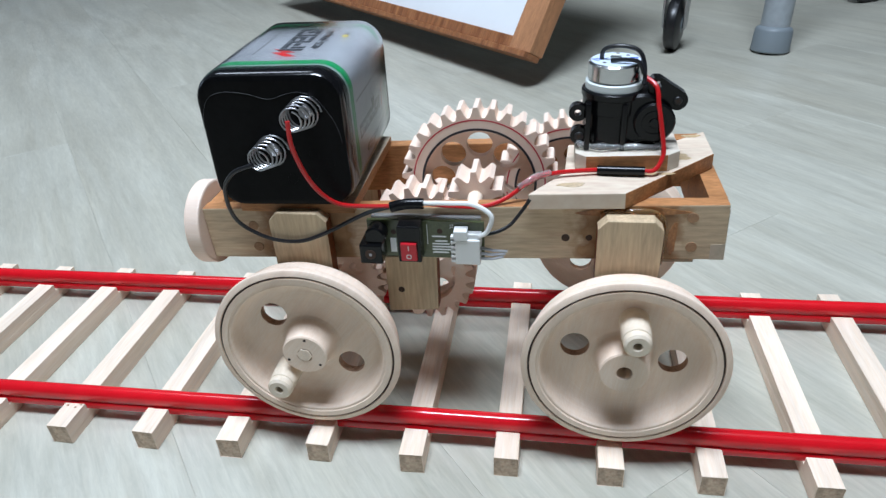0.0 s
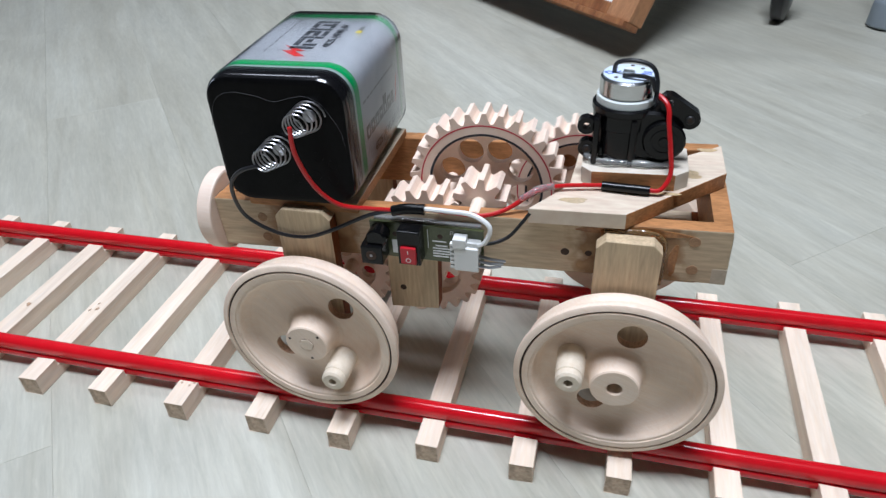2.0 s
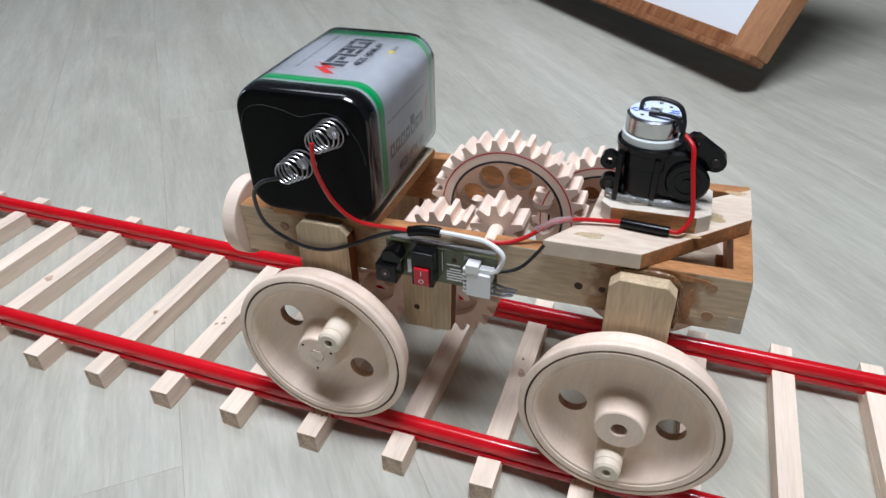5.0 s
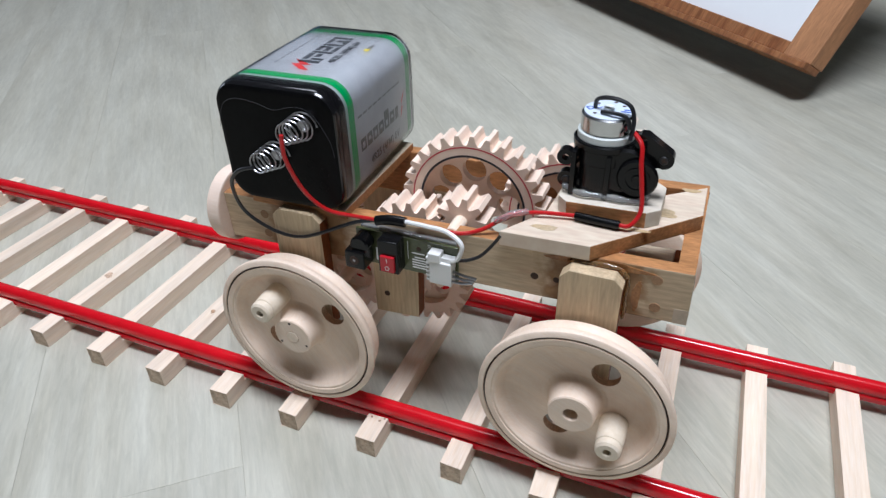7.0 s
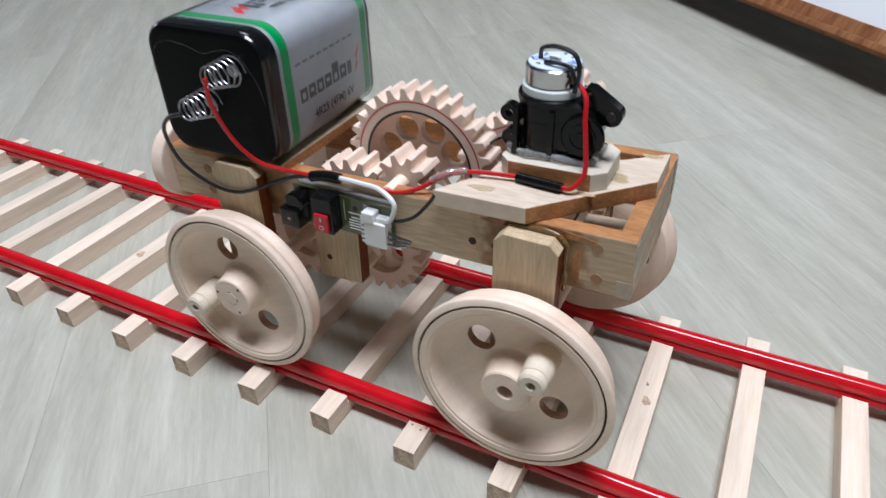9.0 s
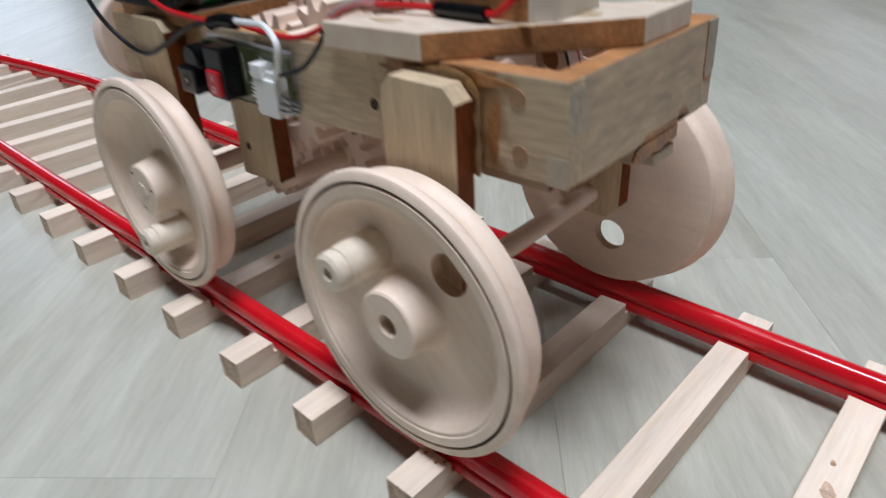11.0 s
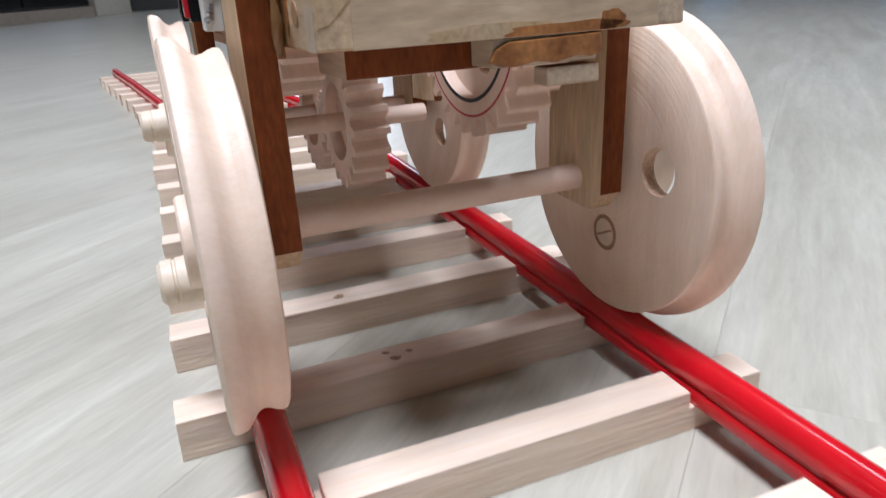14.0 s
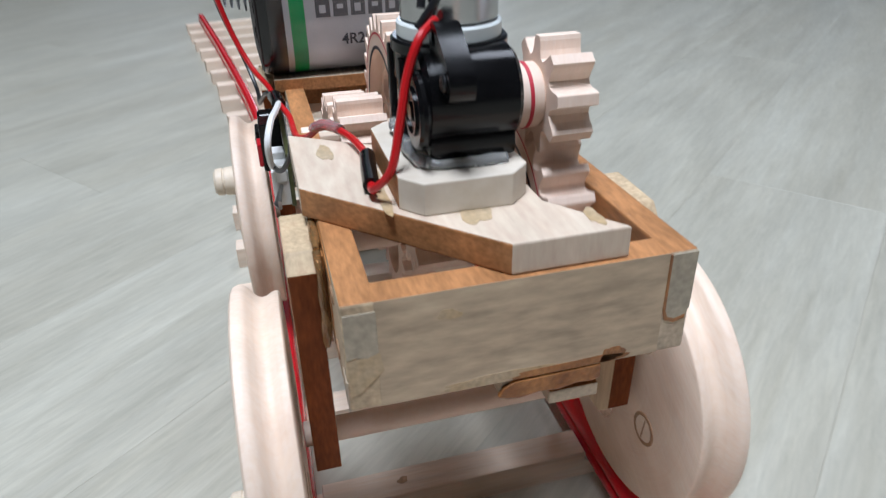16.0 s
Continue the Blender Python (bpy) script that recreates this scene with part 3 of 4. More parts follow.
# ---- wheels ----
def wheel_mesh(hole_turns):
    prof = [(3.7, -17), (3.7, -25.2), (4.1, -25.6), (11.2, -25.6), (11.9, -25.0), (12.3, -21.5), (12.9, -17.6), (13.6, -15.6), (14.6, -14.0), (15.6, -13.2), (16.5, -13.0)]
    bm = lathe(prof, 72)
    rim = [(32.0, -13.0), (33.8, -13.3), (35.6, -14.2), (37.2, -15.7), (38.5, -17.6), (39.5, -19.6), (40.2, -21.7), (40.8, -22.2), (42.0, -22.2), (42.3, -22.8), (45.3, -23.0), (45.5, -21.9), (46.4, -21.9), (46.6, -22.9),
           (48.9, -22.6), (49.6, -22.0), (49.8, -20.8), (49.5, -19.2), (48.7, -18.1), (47.2, -17.0), (45.6, -15.6), (45.0, -14.2), (45.3, -12.6), (46.1, -11.2), (46.5, -9.8), (46.3, -8.9), (45.7, -8.5), (32.0, -8.5)]
    lathe(rim, 96, bm=bm)
    lathe([(16.5, -8.5), (9, -8.5), (3.7, -8.5), (3.7, -17)], 72, bm=bm)
    holes = [circle(24.2 * math.cos(radians(t)), 24.2 * math.sin(radians(t)), 7.1, 32) for t in hole_turns]
    pierced(circle(0, 0, 32.0, 96), [circle(0, 0, 16.5, 72), *holes], -13.0, -8.5, bm=bm)
    bmesh.ops.remove_doubles(bm, verts=bm.verts[:], dist=0.00001)
    # no walls inside the web where the turned parts join it
    dead = [f for f in bm.faces if len(f.verts) == 4 and abs(f.normal.y) < 0.1 and any(all(abs(math.hypot(v.co.x, v.co.z) / MM - r) < 0.05 for v in f.verts) for r in (16.5, 32.0))]
    bmesh.ops.delete(bm, geom=dead, context="FACES")
    bmesh.ops.recalc_face_normals(bm, faces=bm.faces[:])
    return bm


def pin_mesh():
    return lathe([(2.0, -28), (2.0, -33.0), (2.4, -33.5), (5.2, -33.5), (6.4, -32.4), (6.6, -29.6), (6.1, -29.2), (6.1, -28.8), (6.7, -28.4), (7.0, -24), (7.1, -10.9)], 36)


def wheel(name, hole_turns, plugged, label):
    w = part(name, wheel_mesh(hole_turns), M_TURNED, loco, label, smooth=True)
    bores = [(24.2 * math.cos(radians(t)), 24.2 * math.sin(radians(t))) for t in hole_turns]
    second_material(w, M_HOLE, lambda n, c: abs(n.y) < 0.2 and any(math.hypot(c.x - bx, c.z - bz) < 7.4 for bx, bz in bores))
    part("crank_pin", pin_mesh(), material("pin_wood", (0.78, 0.67, 0.53), 0.55, var=0.1, scale=80, bump=0.1), w, "short turned crank pin with a bored end", m=mmpose(23.1, 0, 0), smooth=True)
    part("pin_bore", cylinder(2.0, -28.2, -28.0, 16, 0.05), M_GROOVE, w, m=mmpose(23.1, 0, 0))
    part("rim_groove", lathe([(45.5, -22.1), (46.4, -22.1), (46.4, -21.8), (45.5, -21.8)], 96, closed=True), M_GROOVE, w, "dark ring line in the rim groove")
    ring = lathe([(4.7, -8.5), (6.1, -8.5), (5.9, -8.2), (4.8, -8.2)], 32, closed=True)
    part("plug_ring", ring, M_PLUG, w, "brown glue ring round the pin's end", m=mmpose(21.0, -0.05, 0))
    part("pin_end", cylinder(4.6, -8.5, -8.25, 28, 0.05), M_PINE, w, m=mmpose(21.0, 0, 0))
    part("pin_slit", box(-0.35, 0.35, -8.26, -8.2, -4.2, 4.2, 0), M_PLUG, w, m=mmpose(21.0, -0.0, 0, 0, 25))
    if plugged:
        part("hub_plug", cylinder(4.0, -25.9, -25.4, 6, 0.1), M_PINE, w)
        for t in (90, 210, 330):
            part("hub_hole", cylinder(0.8, -25.7, -25.5, 10, 0.02), M_GROOVE, w, m=mmpose(9.6 * math.cos(radians(t)), 0, 9.6 * math.sin(radians(t))))
    else:
        part("hub_bore", cylinder(3.7, -17.2, -17.0, 20, 0.05), M_GROOVE, w)
    return w


wheel_rear = wheel("wheel", (84, -84), False, "turned beech wheel with a bored hub")
wheel_front = wheel("wheel", (94, -92), True, "turned beech wheel with a plugged hub")
wheel_rear_far = wheel("wheel", (-101, 82), False, "turned beech wheel")
wheel_front_far = wheel("wheel", (94, -86), True, "turned beech wheel")
for x in (0, -160):
    part("axle", cylinder(4.0, -12, 98, 24, 0.3), M_BEECH, loco, "wooden dowel axle", m=mmpose(x, 0, 68.3), smooth=True)


# ---- gears ----
def gear_outline(teeth, tip, depth, off=0.0):
    pts = []
    root = tip - depth
    for k in range(teeth):
        base = 2 * math.pi * (k + off) / teeth
        step = 2 * math.pi / teeth
        for f, r in ((0.0, root), (0.1, root - 0.0), (0.24, root + depth * 0.35), (0.32, tip - depth * 0.2), (0.37, tip), (0.63, tip), (0.68, tip - depth * 0.2), (0.76, root + depth * 0.35), (0.9, root)):
            pts.append((r * math.cos(base + f * step), r * math.sin(base + f * step)))
    return pts


def big_gear(name, teeth, tip, y0, y1, holes, hole_at, hole_r, lines):
    depth = 5.2
    root = tip - depth
    inner = root - 6.5
    mid = (y0 + y1) / 2
    bm = pierced(gear_outline(teeth, tip, depth), [circle(0, 0, inner, 64)], y0, y1)
    g = part(name, bm, M_GEAR, loco, "wooden gear wheel with square teeth")
    hs = [circle(hole_at * math.cos(2 * math.pi * (k + 0.35) / holes), hole_at * math.sin(2 * math.pi * (k + 0.35) / holes), hole_r, 24) for k in range(holes)]
    part("web", pierced(circle(0, 0, inner + 0.05, 64), hs, mid - 2.2, mid + 2.2), M_GEAR, g)
    if lines:
        for r0, r1, y, mt in ((root - 1.6, root - 0.9, y0 - 0.06, M_LINE_RED), (inner - 0.2, inner + 1.0, y0 - 0.08, M_LINE_BLACK)):
            part("marker_line", lathe([(r0, y), (r1, y), (r1, y + 0.2), (r0, y + 0.2)], 72, closed=True), mt, g, "hand-drawn ring line")
    return g


def pinion(name, teeth, tip, y0, y1, parent):
    return part(name, pierced(gear_outline(teeth, tip, 5.0), [circle(0, 0, 3.9, 20)], y0, y1), M_GEAR, parent, "small wooden pinion")


gear_upper = big_gear("gear", 30, 40.5, 32, 46, 8, 19.3, 6.7, True)
pinion("pinion", 9, 13.8, 15, 31.5, gear_upper)
part("shaft", cylinder(3.8, 2, 47, 20, 0.4), M_PINE, gear_upper, "wooden dowel shaft", smooth=True)
gear_motor = big_gear("gear", 30, 41.5, 62, 76, 8, 18, 5.0, True)
pinion("pinion", 9, 14.0, 30, 48, gear_motor)
part("shaft", cylinder(3.8, 10, 78, 20, 0.4), M_BEECH, gear_motor, "wooden dowel shaft", smooth=True)
gear_middle = big_gear("gear", 20, 28.5, 14, 30, 5, 10, 0.6, False)
pinion("pinion", 9, 13.5, 38, 53, gear_middle)
part("shaft", cylinder(3.8, 8, 78, 20, 0.4), M_BEECH, gear_middle, "wooden dowel shaft", smooth=True)
gear_lower = big_gear("gear", 20, 28.0, 38, 53, 4, 10.6, 5.0, False)
part("shaft", cylinder(3.8, 8, 78, 20, 0.4), M_BEECH, gear_lower, "wooden dowel shaft", smooth=True)
gear_axle = big_gear("gear", 20, 28.0, 38, 53, 5, 10.5, 4.5, False)
pinion_motor = pinion("motor_pinion", 9, 15.8, 62.5, 74, loco)
part("collar", cylinder(8.8, 49, 62.5, 32, 0.5), M_GEAR, pinion_motor, "pale collar on the motor shaft", smooth=True)
part("marker_line", lathe([(8.8, 58.2), (9.05, 58.2), (9.05, 59.2), (8.8, 59.2)], 48, closed=True), M_LINE_RED, pinion_motor, "red ring line")

# ---- battery ----
shelf = board("battery_shelf", box(-190, -131.5, -4, 82, 137.6, 143.2, 0.5), M_PLANK, M_BOARD, lambda n, c: n.z > 0.9, m=mmpose(0, 0, 0), label="thin plank under the battery")


def rounded(x0, x1, z0, z1, r, n=7):
    pts = []
    for cx, cz, a in ((x1 - r, z1 - r, 0), (x0 + r, z1 - r, 90), (x0 + r, z0 + r, 180), (x1 - r, z0 + r, 270)):
        pts += [(cx + r * math.cos(radians(a + 90 * k / n)), cz + r * math.sin(radians(a + 90 * k / n))) for k in range(n + 1)]
    return pts


def sleeve(rows, cap0=False, cap1=False):
    """A shell of rounded squares: rows of (y, grow)."""
    bm = bmesh.new()
    rings = []
    for y, g in rows:
        rings.append([bm.verts.new((p[0] * MM, y * MM, p[1] * MM)) for p in rounded(-197 - g, -129 + g, 143.3 - g, 208.6 + g, 13 + g)])
    n = len(rings[0])
    for a, b in zip(rings, rings[1:]):
        for k in range(n):
            bm.faces.new((a[k], a[(k + 1) % n], b[(k + 1) % n], b[k]))
    if cap0:
        bm.faces.new(rings[0])
    if cap1:
        bm.faces.new(rings[-1][::-1])
    bmesh.ops.recalc_face_normals(bm, faces=bm.faces[:])
    return bm


battery = part("battery", sleeve([(-3.5, 0), (83, 0), (84, -1.5)], True, True), M_SILVER, loco, "grey and green lantern battery lying on its side", m=mmpose(-163, -8, 0) @ pose(0, 0, 0, 0, 0, 2.0) @ mmpose(163, 8, 0), smooth=True)
part("end_cap", sleeve([(-8.7, -4.0), (-8.6, -2.2), (-8.0, -1.2)], True), M_BLACKM, battery, "black plastic terminal end", smooth=True)
part("wrapped_rim", sleeve([(-8.0, -1.2), (-7.0, -0.4), (-5.4, 0.15), (2.0, 0.15)]), M_WRAP, battery, "glossy film round the terminal end", smooth=True)
part("film_edge", tube(smooth_path([(-196, -8.9, 184), (-192, -8.95, 196), (-184, -8.95, 200.5), (-172, -8.95, 199.5), (-163, -8.95, 197), (-155, -8.95, 199), (-148, -8.95, 200), (-141, -8.95, 197), (-136, -8.95, 190), (-133, -8.95, 184), (-131.5, -8.8, 176)]), 0.08, 5), M_FILM, battery, "torn edge of clear film")
for x, z in ((-148, 160), (-146, 170), (-140, 158), (-139, 166), (-158, 158)):
    part("embossed_mark", lathe([(2.2, -8.85), (2.7, -8.85), (2.7, -8.6), (2.2, -8.6)], 20, closed=True), M_BLACKM, battery, m=mmpose(x, 0, z))
part("green_band", sleeve([(4.5, 0.08), (10.5, 0.08)]), M_GREEN, battery, smooth=True)
part("green_band", sleeve([(75.5, 0.08), (81.2, 0.08)]), M_GREEN, battery, smooth=True)
part("black_rim", sleeve([(82.2, 0.1), (84.2, 0.1), (84.9, -1.2)], False, True), M_BLACKM, battery, smooth=True)
part("black_panel", sleeve([(2.02, 0.05), (3.4, 0.05)]), M_SILVER, battery, smooth=True)


def film_material():
    m = bpy.data.materials.new("clear_shrink_film")
    m.use_nodes = True
    nt = m.node_tree
    L = nt.links.new
    nt.nodes.remove(nt.nodes["Principled BSDF"])
    clear = nt.nodes.new("ShaderNodeBsdfTransparent")
    shine = nt.nodes.new("ShaderNodeBsdfGlossy")
    shine.inputs["Roughness"].default_value = 0.1
    nz = nt.nodes.new("ShaderNodeTexNoise")
    nz.inputs["Scale"].default_value, nz.inputs["Detail"].default_value = 55, 3
    bp = nt.nodes.new("ShaderNodeBump")
    bp.inputs["Strength"].default_value, bp.inputs["Distance"].default_value = 0.35, 0.001
    L(nz.outputs["Fac"], bp.inputs["Height"])
    L(bp.outputs[0], shine.inputs["Normal"])
    gloss = nt.nodes.new("ShaderNodeFresnel")
    gloss.inputs["IOR"].default_value = 1.45
    mix = nt.nodes.new("ShaderNodeMixShader")
    L(gloss.outputs[0], mix.inputs[0])
    L(clear.outputs[0], mix.inputs[1])
    L(shine.outputs[0], mix.inputs[2])
    L(mix.outputs[0], nt.nodes["Material Output"].inputs["Surface"])
    return m


film_ob = part("clear_film", sleeve([(-4.4, 0.3), (0, 0.7), (40, 0.9), (84, 0.7), (86, -0.6), (86.4, -4.0)]), film_material(), battery, "clear shrink film", smooth=True)
film_ob.visible_shadow = False


def coil(cx, cz, turns=5.2):
    pts = []
    for k in range(int(turns * 16) + 1):
        f = k / (turns * 16)
        r = 7.4 - 2.6 * f
        a = 2 * math.pi * k / 16
        pts.append((cx - 2.5 * f + r * math.cos(a), -9 - 15 * f, cz + 1.0 * f + r * math.sin(a)))
    return part("terminal_spring", tube(pts, 0.42, 6), M_STEEL, battery, "coiled steel terminal spring", smooth=True)


coil(-146.5, 191)
coil(-164.5, 173)
for cx, cz in ((-146.5, 191), (-164.5, 173)):
    part("terminal_rivet", cylinder(3.2, -9.8, -8.4, 18, 0.4), M_STEEL, battery, m=mmpose(cx, 0, cz))
# print on the label: top side and the side facing the gears
TOPF = Matrix(((0, -1, 0, 0), (1, 0, 0, 0), (0, 0, 1, 0), (0, 0, 0, 1)))
SIDEF = Matrix(((0, 0, 1, 0), (1, 0, 0, 0), (0, 1, 0, 0), (0, 0, 0, 1)))


def bar(u0, u1, v0, v1, mat, face, name="print_bar"):
    """A printed bar; on the top u runs along y and v along x, on the side v runs along z."""
    if face == "top":
        bm = box(v0, v1, u0, u1, 208.55, 208.72, 0)
    else:
        bm = box(-129.05, -128.9, u0, u1, v0, v1, 0)
    return part(name, bm, mat, battery)


part("print_bolt", prism([(-161, 17), (-170, 24), (-165, 24.5), (-171, 31), (-158.5, 24.2), (-163.5, 23.2), (-156, 17)], 208.55, 208.72, "z", 0), M_INKRED, battery, "red flash mark")
for u0, u1, v0, v1 in ((27, 30, -168, -156), (31.5, 41, -168, -165), (31.5, 34, -163, -156), (36, 40.5, -163, -160), (42, 44.5, -168, -156), (46, 53, -168, -165.4), (46, 53, -163, -160.4),
                       (46, 53, -158.4, -156), (50.5, 53, -168, -163), (54.5, 57, -168, -156), (58.5, 65, -168, -165.4), (58.5, 65, -158.4, -156), (61.5, 64, -163, -158.4), (66.5, 69, -168, -156)):
    bar(u0, u1, v0, v1, M_INK, "top")
words("4R25 (4FM) 6V", 5.6, M_INK, battery, mmpose(-150.5, 47, 208.75) @ TOPF, bold=0.12)
bar(52, 55, -142.5, -139.5, M_YELLOW, "top", "print_mark")
bar(56, 62, -142, -140, M_INKGREY, "top", "print_mark")
for k in range(8):
    bar(22 + 6.4 * k, 22 + 6.4 * k + 4.2, -179, -178, M_INKGREY, "top")
for k, (w, hgt) in enumerate(((6, 7), (6, 7), (6, 7), (6, 7), (6, 10.5), (6, 7), (4, 7))):
    bar(15 + 7.3 * k, 15 + 7.3 * k + w, 168, 168 + hgt, M_INKDIM, "side", "print_logo")
    if k < 6:
        part("print_gap", box(-128.92, -128.86, 16.6 + 7.3 * k, 19.2 + 7.3 * k, 169.6 + (k % 2) * 1.4, 172.8, 0), M_SILVER, battery)
part("print_bolt", prism([(66, 166), (70, 172), (68, 172), (72, 181), (67, 175), (69, 175)], -129.05, -128.88, "x", 0), M_INKRED, battery)
for k in range(9):
    bar(14 + 6 * k, 14 + 6 * k + 4.4, 187, 188.2, M_INKGREY, "side")
words("4R25 (4FM) 6V", 6.2, M_INK, battery, mmpose(-128.85, 44, 158.5) @ SIDEF, bold=0.12)

# ---- gear motor ----
motor = part("motor", lathe([(0, 0), (13.4, 0), (13.8, 0.5), (13.8, 15), (14.3, 15.5), (14.3, 24.9), (13.8, 25.5), (0, 25.5)], 48), M_BLACK, loco, "black right-angle gear motor", m=mmpose(-9.5, 39, 161) @ pose(0, 0, 0, 90), smooth=True)
MUP = pose(0, 0, 0, -90) @ mmpose(9.5, -34, -164.5)


def mpart(name, bm, mat, label="", smooth=True):
    return part(name, bm, mat, motor, label, m=MUP, smooth=smooth)


def upright(r, z0, z1, x, y, bevel=0.5):
    bm = cylinder(r, z0, z1, 40, bevel)
    for v in bm.verts:
        v.co = Vector((v.co.x + x * MM, v.co.z + y * MM, v.co.y))
    bmesh.ops.recalc_face_normals(bm, faces=bm.faces[:])
    return bm


def across(r, y0, y1, x, z, bevel=0.5, steps=32):
    bm = cylinder(r, y0, y1, steps, bevel)
    for v in bm.verts:
        v.co += Vector((x, 0, z)) * MM
    return bm


mpart("ring", upright(13.4, 190, 194, -9.5, 34), M_RING, "milky plastic ring")
mpart("can", upright(12.4, 194, 202.6, -9.5, 34, 0.8), M_CAN, "bare steel motor can")
mpart("end_plate", upright(11.4, 202.6, 203.1, -9.5, 34, 0.2), material("end_plate_blue", (0.62, 0.7, 0.82), 0.5, var=0.08, scale=200), "printed end plate")
for x, y in ((-15.5, 40), (-3.5, 40), (-15, 28), (-8, 43.5)):
    mpart("vent_hole", upright(0.9, 202.9, 203.2, x, y, 0.02), M_GROOVE)
mpart("print_bar", box(-4, 0.5, 33, 34.2, 203.1, 203.2, 0), M_INKBLUE)
mpart("print_bar", box(-3, 0.8, 35.2, 36.4, 203.1, 203.2, 0), M_INKBLUE)
words("DC", 5.2, M_INKBLUE, motor, MUP @ mmpose(-16.5, 34.5, 203.2, 0, 0, 40), "plate_print", bold=0.1)
mpart("shaft_boss", upright(2.6, 203, 205, -9.5, 34), M_RING)
mpart("gear_case", across(12.0, 22, 46, 3, 178.0, 1.2), M_BLACK, "round gear case")
mpart("case_cover", across(9.5, 19.6, 22.2, 9, 177, 0.8), M_BLACK)
mpart("cover_ring", lathe([(5.2, -0.5), (5.9, -0.5), (5.9, 0.3), (5.2, 0.3)], 36, closed=True), M_BLACK).matrix_local = MUP @ mmpose(9, 19.5, 177)
mpart("cover_boss", across(2.4, 18.9, 19.8, 9, 177, 0.3, 20), M_BLACK)
for x, z in ((-25, 168.5), (19, 186)):
    mpart("screw", across(2.1, 24.2, 25.2, x, z, 0.4, 18), M_RUBBER, "small black screw")
    for a in (20, 110):
        mpart("screw_slot", box(-1.3, 1.3, -0.1, 0.1, -0.25, 0.25, 0), M_GROOVE).matrix_local = MUP @ mmpose(x, 24.15, z, 0, a)
mpart("collar", upright(15.0, 186.5, 190.2, -9.5, 34, 0.6), M_BLACK, "stepped collar under the ring")
mpart("case_foot", box(-20, 13, 23, 45, 164.6, 171, 1.5), M_BLACK)
for x, z in ((-26, 180), (-25, 168.5)):
    b = pierced(circle(x, z, 4.2, 24), [circle(x, z, 1.7, 14)], 25, 30)
    mpart("mounting_lug", b, M_BLACK)
    mpart("lug_arm", box(x + 2.5, x + 9, 25, 30, z - 2.4, z + 2.4, 0.4), M_BLACK)
FLANGE = [(5, 194.5), (7.5, 197), (10.5, 197)] + [(19 + 4.6 * math.cos(radians(a)), 186 + 4.6 * math.sin(radians(a))) for a in range(50, -121, -15)] + [(9, 178)]
mpart("side_flange", pierced(FLANGE, [circle(9.4, 193.4, 1.7, 14)], 25, 31), M_BLACK, "drilled side flange")
mpart("side_rib", box(-22.5, -20, 20, 24, 163, 186, 0.6), M_BLACK)
mpart("side_rib", box(-6, -3.5, 19.4, 22, 163, 186, 0.6), M_BLACK)
mpart("hot_glue", run_of_glue([(-24, 30, 164.9), (-24.5, 24, 165), (-20, 20.8, 165), (-12, 19.8, 165), (-4, 20.2, 165), (4, 19.9, 165), (10, 20.6, 165), (14, 24, 164.8), (14.4, 32, 164.8), (14.2, 42, 164.8)], 1.5, 3), M_HOT, "smear of clear hot glue")

# ---- switch board and wiring ----
pcb = part("switch_board", box(-126, -68.5, -4.6, -3.0, 114.5, 135, 0.2), M_PCB, loco, "small green circuit board with a switch", m=mmpose(0, 0, 0))
part("standoff_glue", box(-124, -70, -3.1, 0.1, 121, 136.5, 0.6), M_HOT, pcb, "clear hot glue behind the board")
jack = part("power_jack", box(-128.2, -117, -15, -4.5, 116, 126.5, 0.8), M_BLACK, pcb, "black barrel power jack")
part("jack_bore", across(2.7, -15.2, -14.9, -122.8, 121.3, 0.05), M_GROOVE, jack)
part("jack_pin", across(0.8, -15.4, -12, -122.8, 121.3, 0.2, 12), M_STEEL, jack)
part("jack_body", across(5.2, -13, -4.5, -120.5, 129.5, 0.8), M_BLACK, jack, smooth=True)
sw = part("rocker_switch", box(-109.5, -98.2, -13, -4.5, 116.5, 136, 0.6), M_BLACK, pcb, "black rocker switch with a red key")
part("rocker", box(-107.8, -100, -14.6, -12.6, 118, 127.5, 0.5), M_SWRED, sw, "red rocker key")
words("I", 3.6, M_WHITE, sw, mmpose(-103.9, -14.7, 125) @ pose(0, 0, 0, 90), "rocker_mark")
words("O", 3.6, M_WHITE, sw, mmpose(-103.9, -14.7, 120.4) @ pose(0, 0, 0, 90), "rocker_mark")
con = part("connector", box(-82, -70, -10.5, -4.5, 114.5, 128, 0.5), M_WHITE, pcb, "white wire connector")
part("connector_lip", box(-82.5, -76, -11, -5, 128, 133, 0.4), M_WHITE, con)
part("connector_lip", box(-76, -69.5, -9, -5, 124, 130.5, 0.4), M_WHITE, con)
for k in range(6):
    part("connector_tooth", box(-84.2, -81.8, -9.5, -7, 115 + 2.6 * k, 116.4 + 2.6 * k, 0.1), M_WHITE, con)
for k in range(3):
    part("connector_wire", tube([(-70, -7.5 - k, 122.5 - 2.4 * k), (-64, -8.5 - k, 122 - 1.8 * k), (-57 - k, -9, 122 - 1.5 * k)], 0.75), M_STEEL, con, smooth=True)
for k, (w0, w1) in enumerate(((-94, -86), (-94, -85), (-94, -84.5), (-94, -85.5), (-92.5, -86.5))):
    part("print_bar", box(w0, w1, -4.68, -4.58, 117.2 + 1.6 * k, 118.0 + 1.6 * k, 0), M_WHITE, pcb)
part("print_bar", box(-94, -87, -4.68, -4.58, 126.2, 126.9, 0), M_WHITE, pcb)
part("print_bar", box(-115, -112, -4.68, -4.58, 117, 125, 0), M_WHITE, pcb)
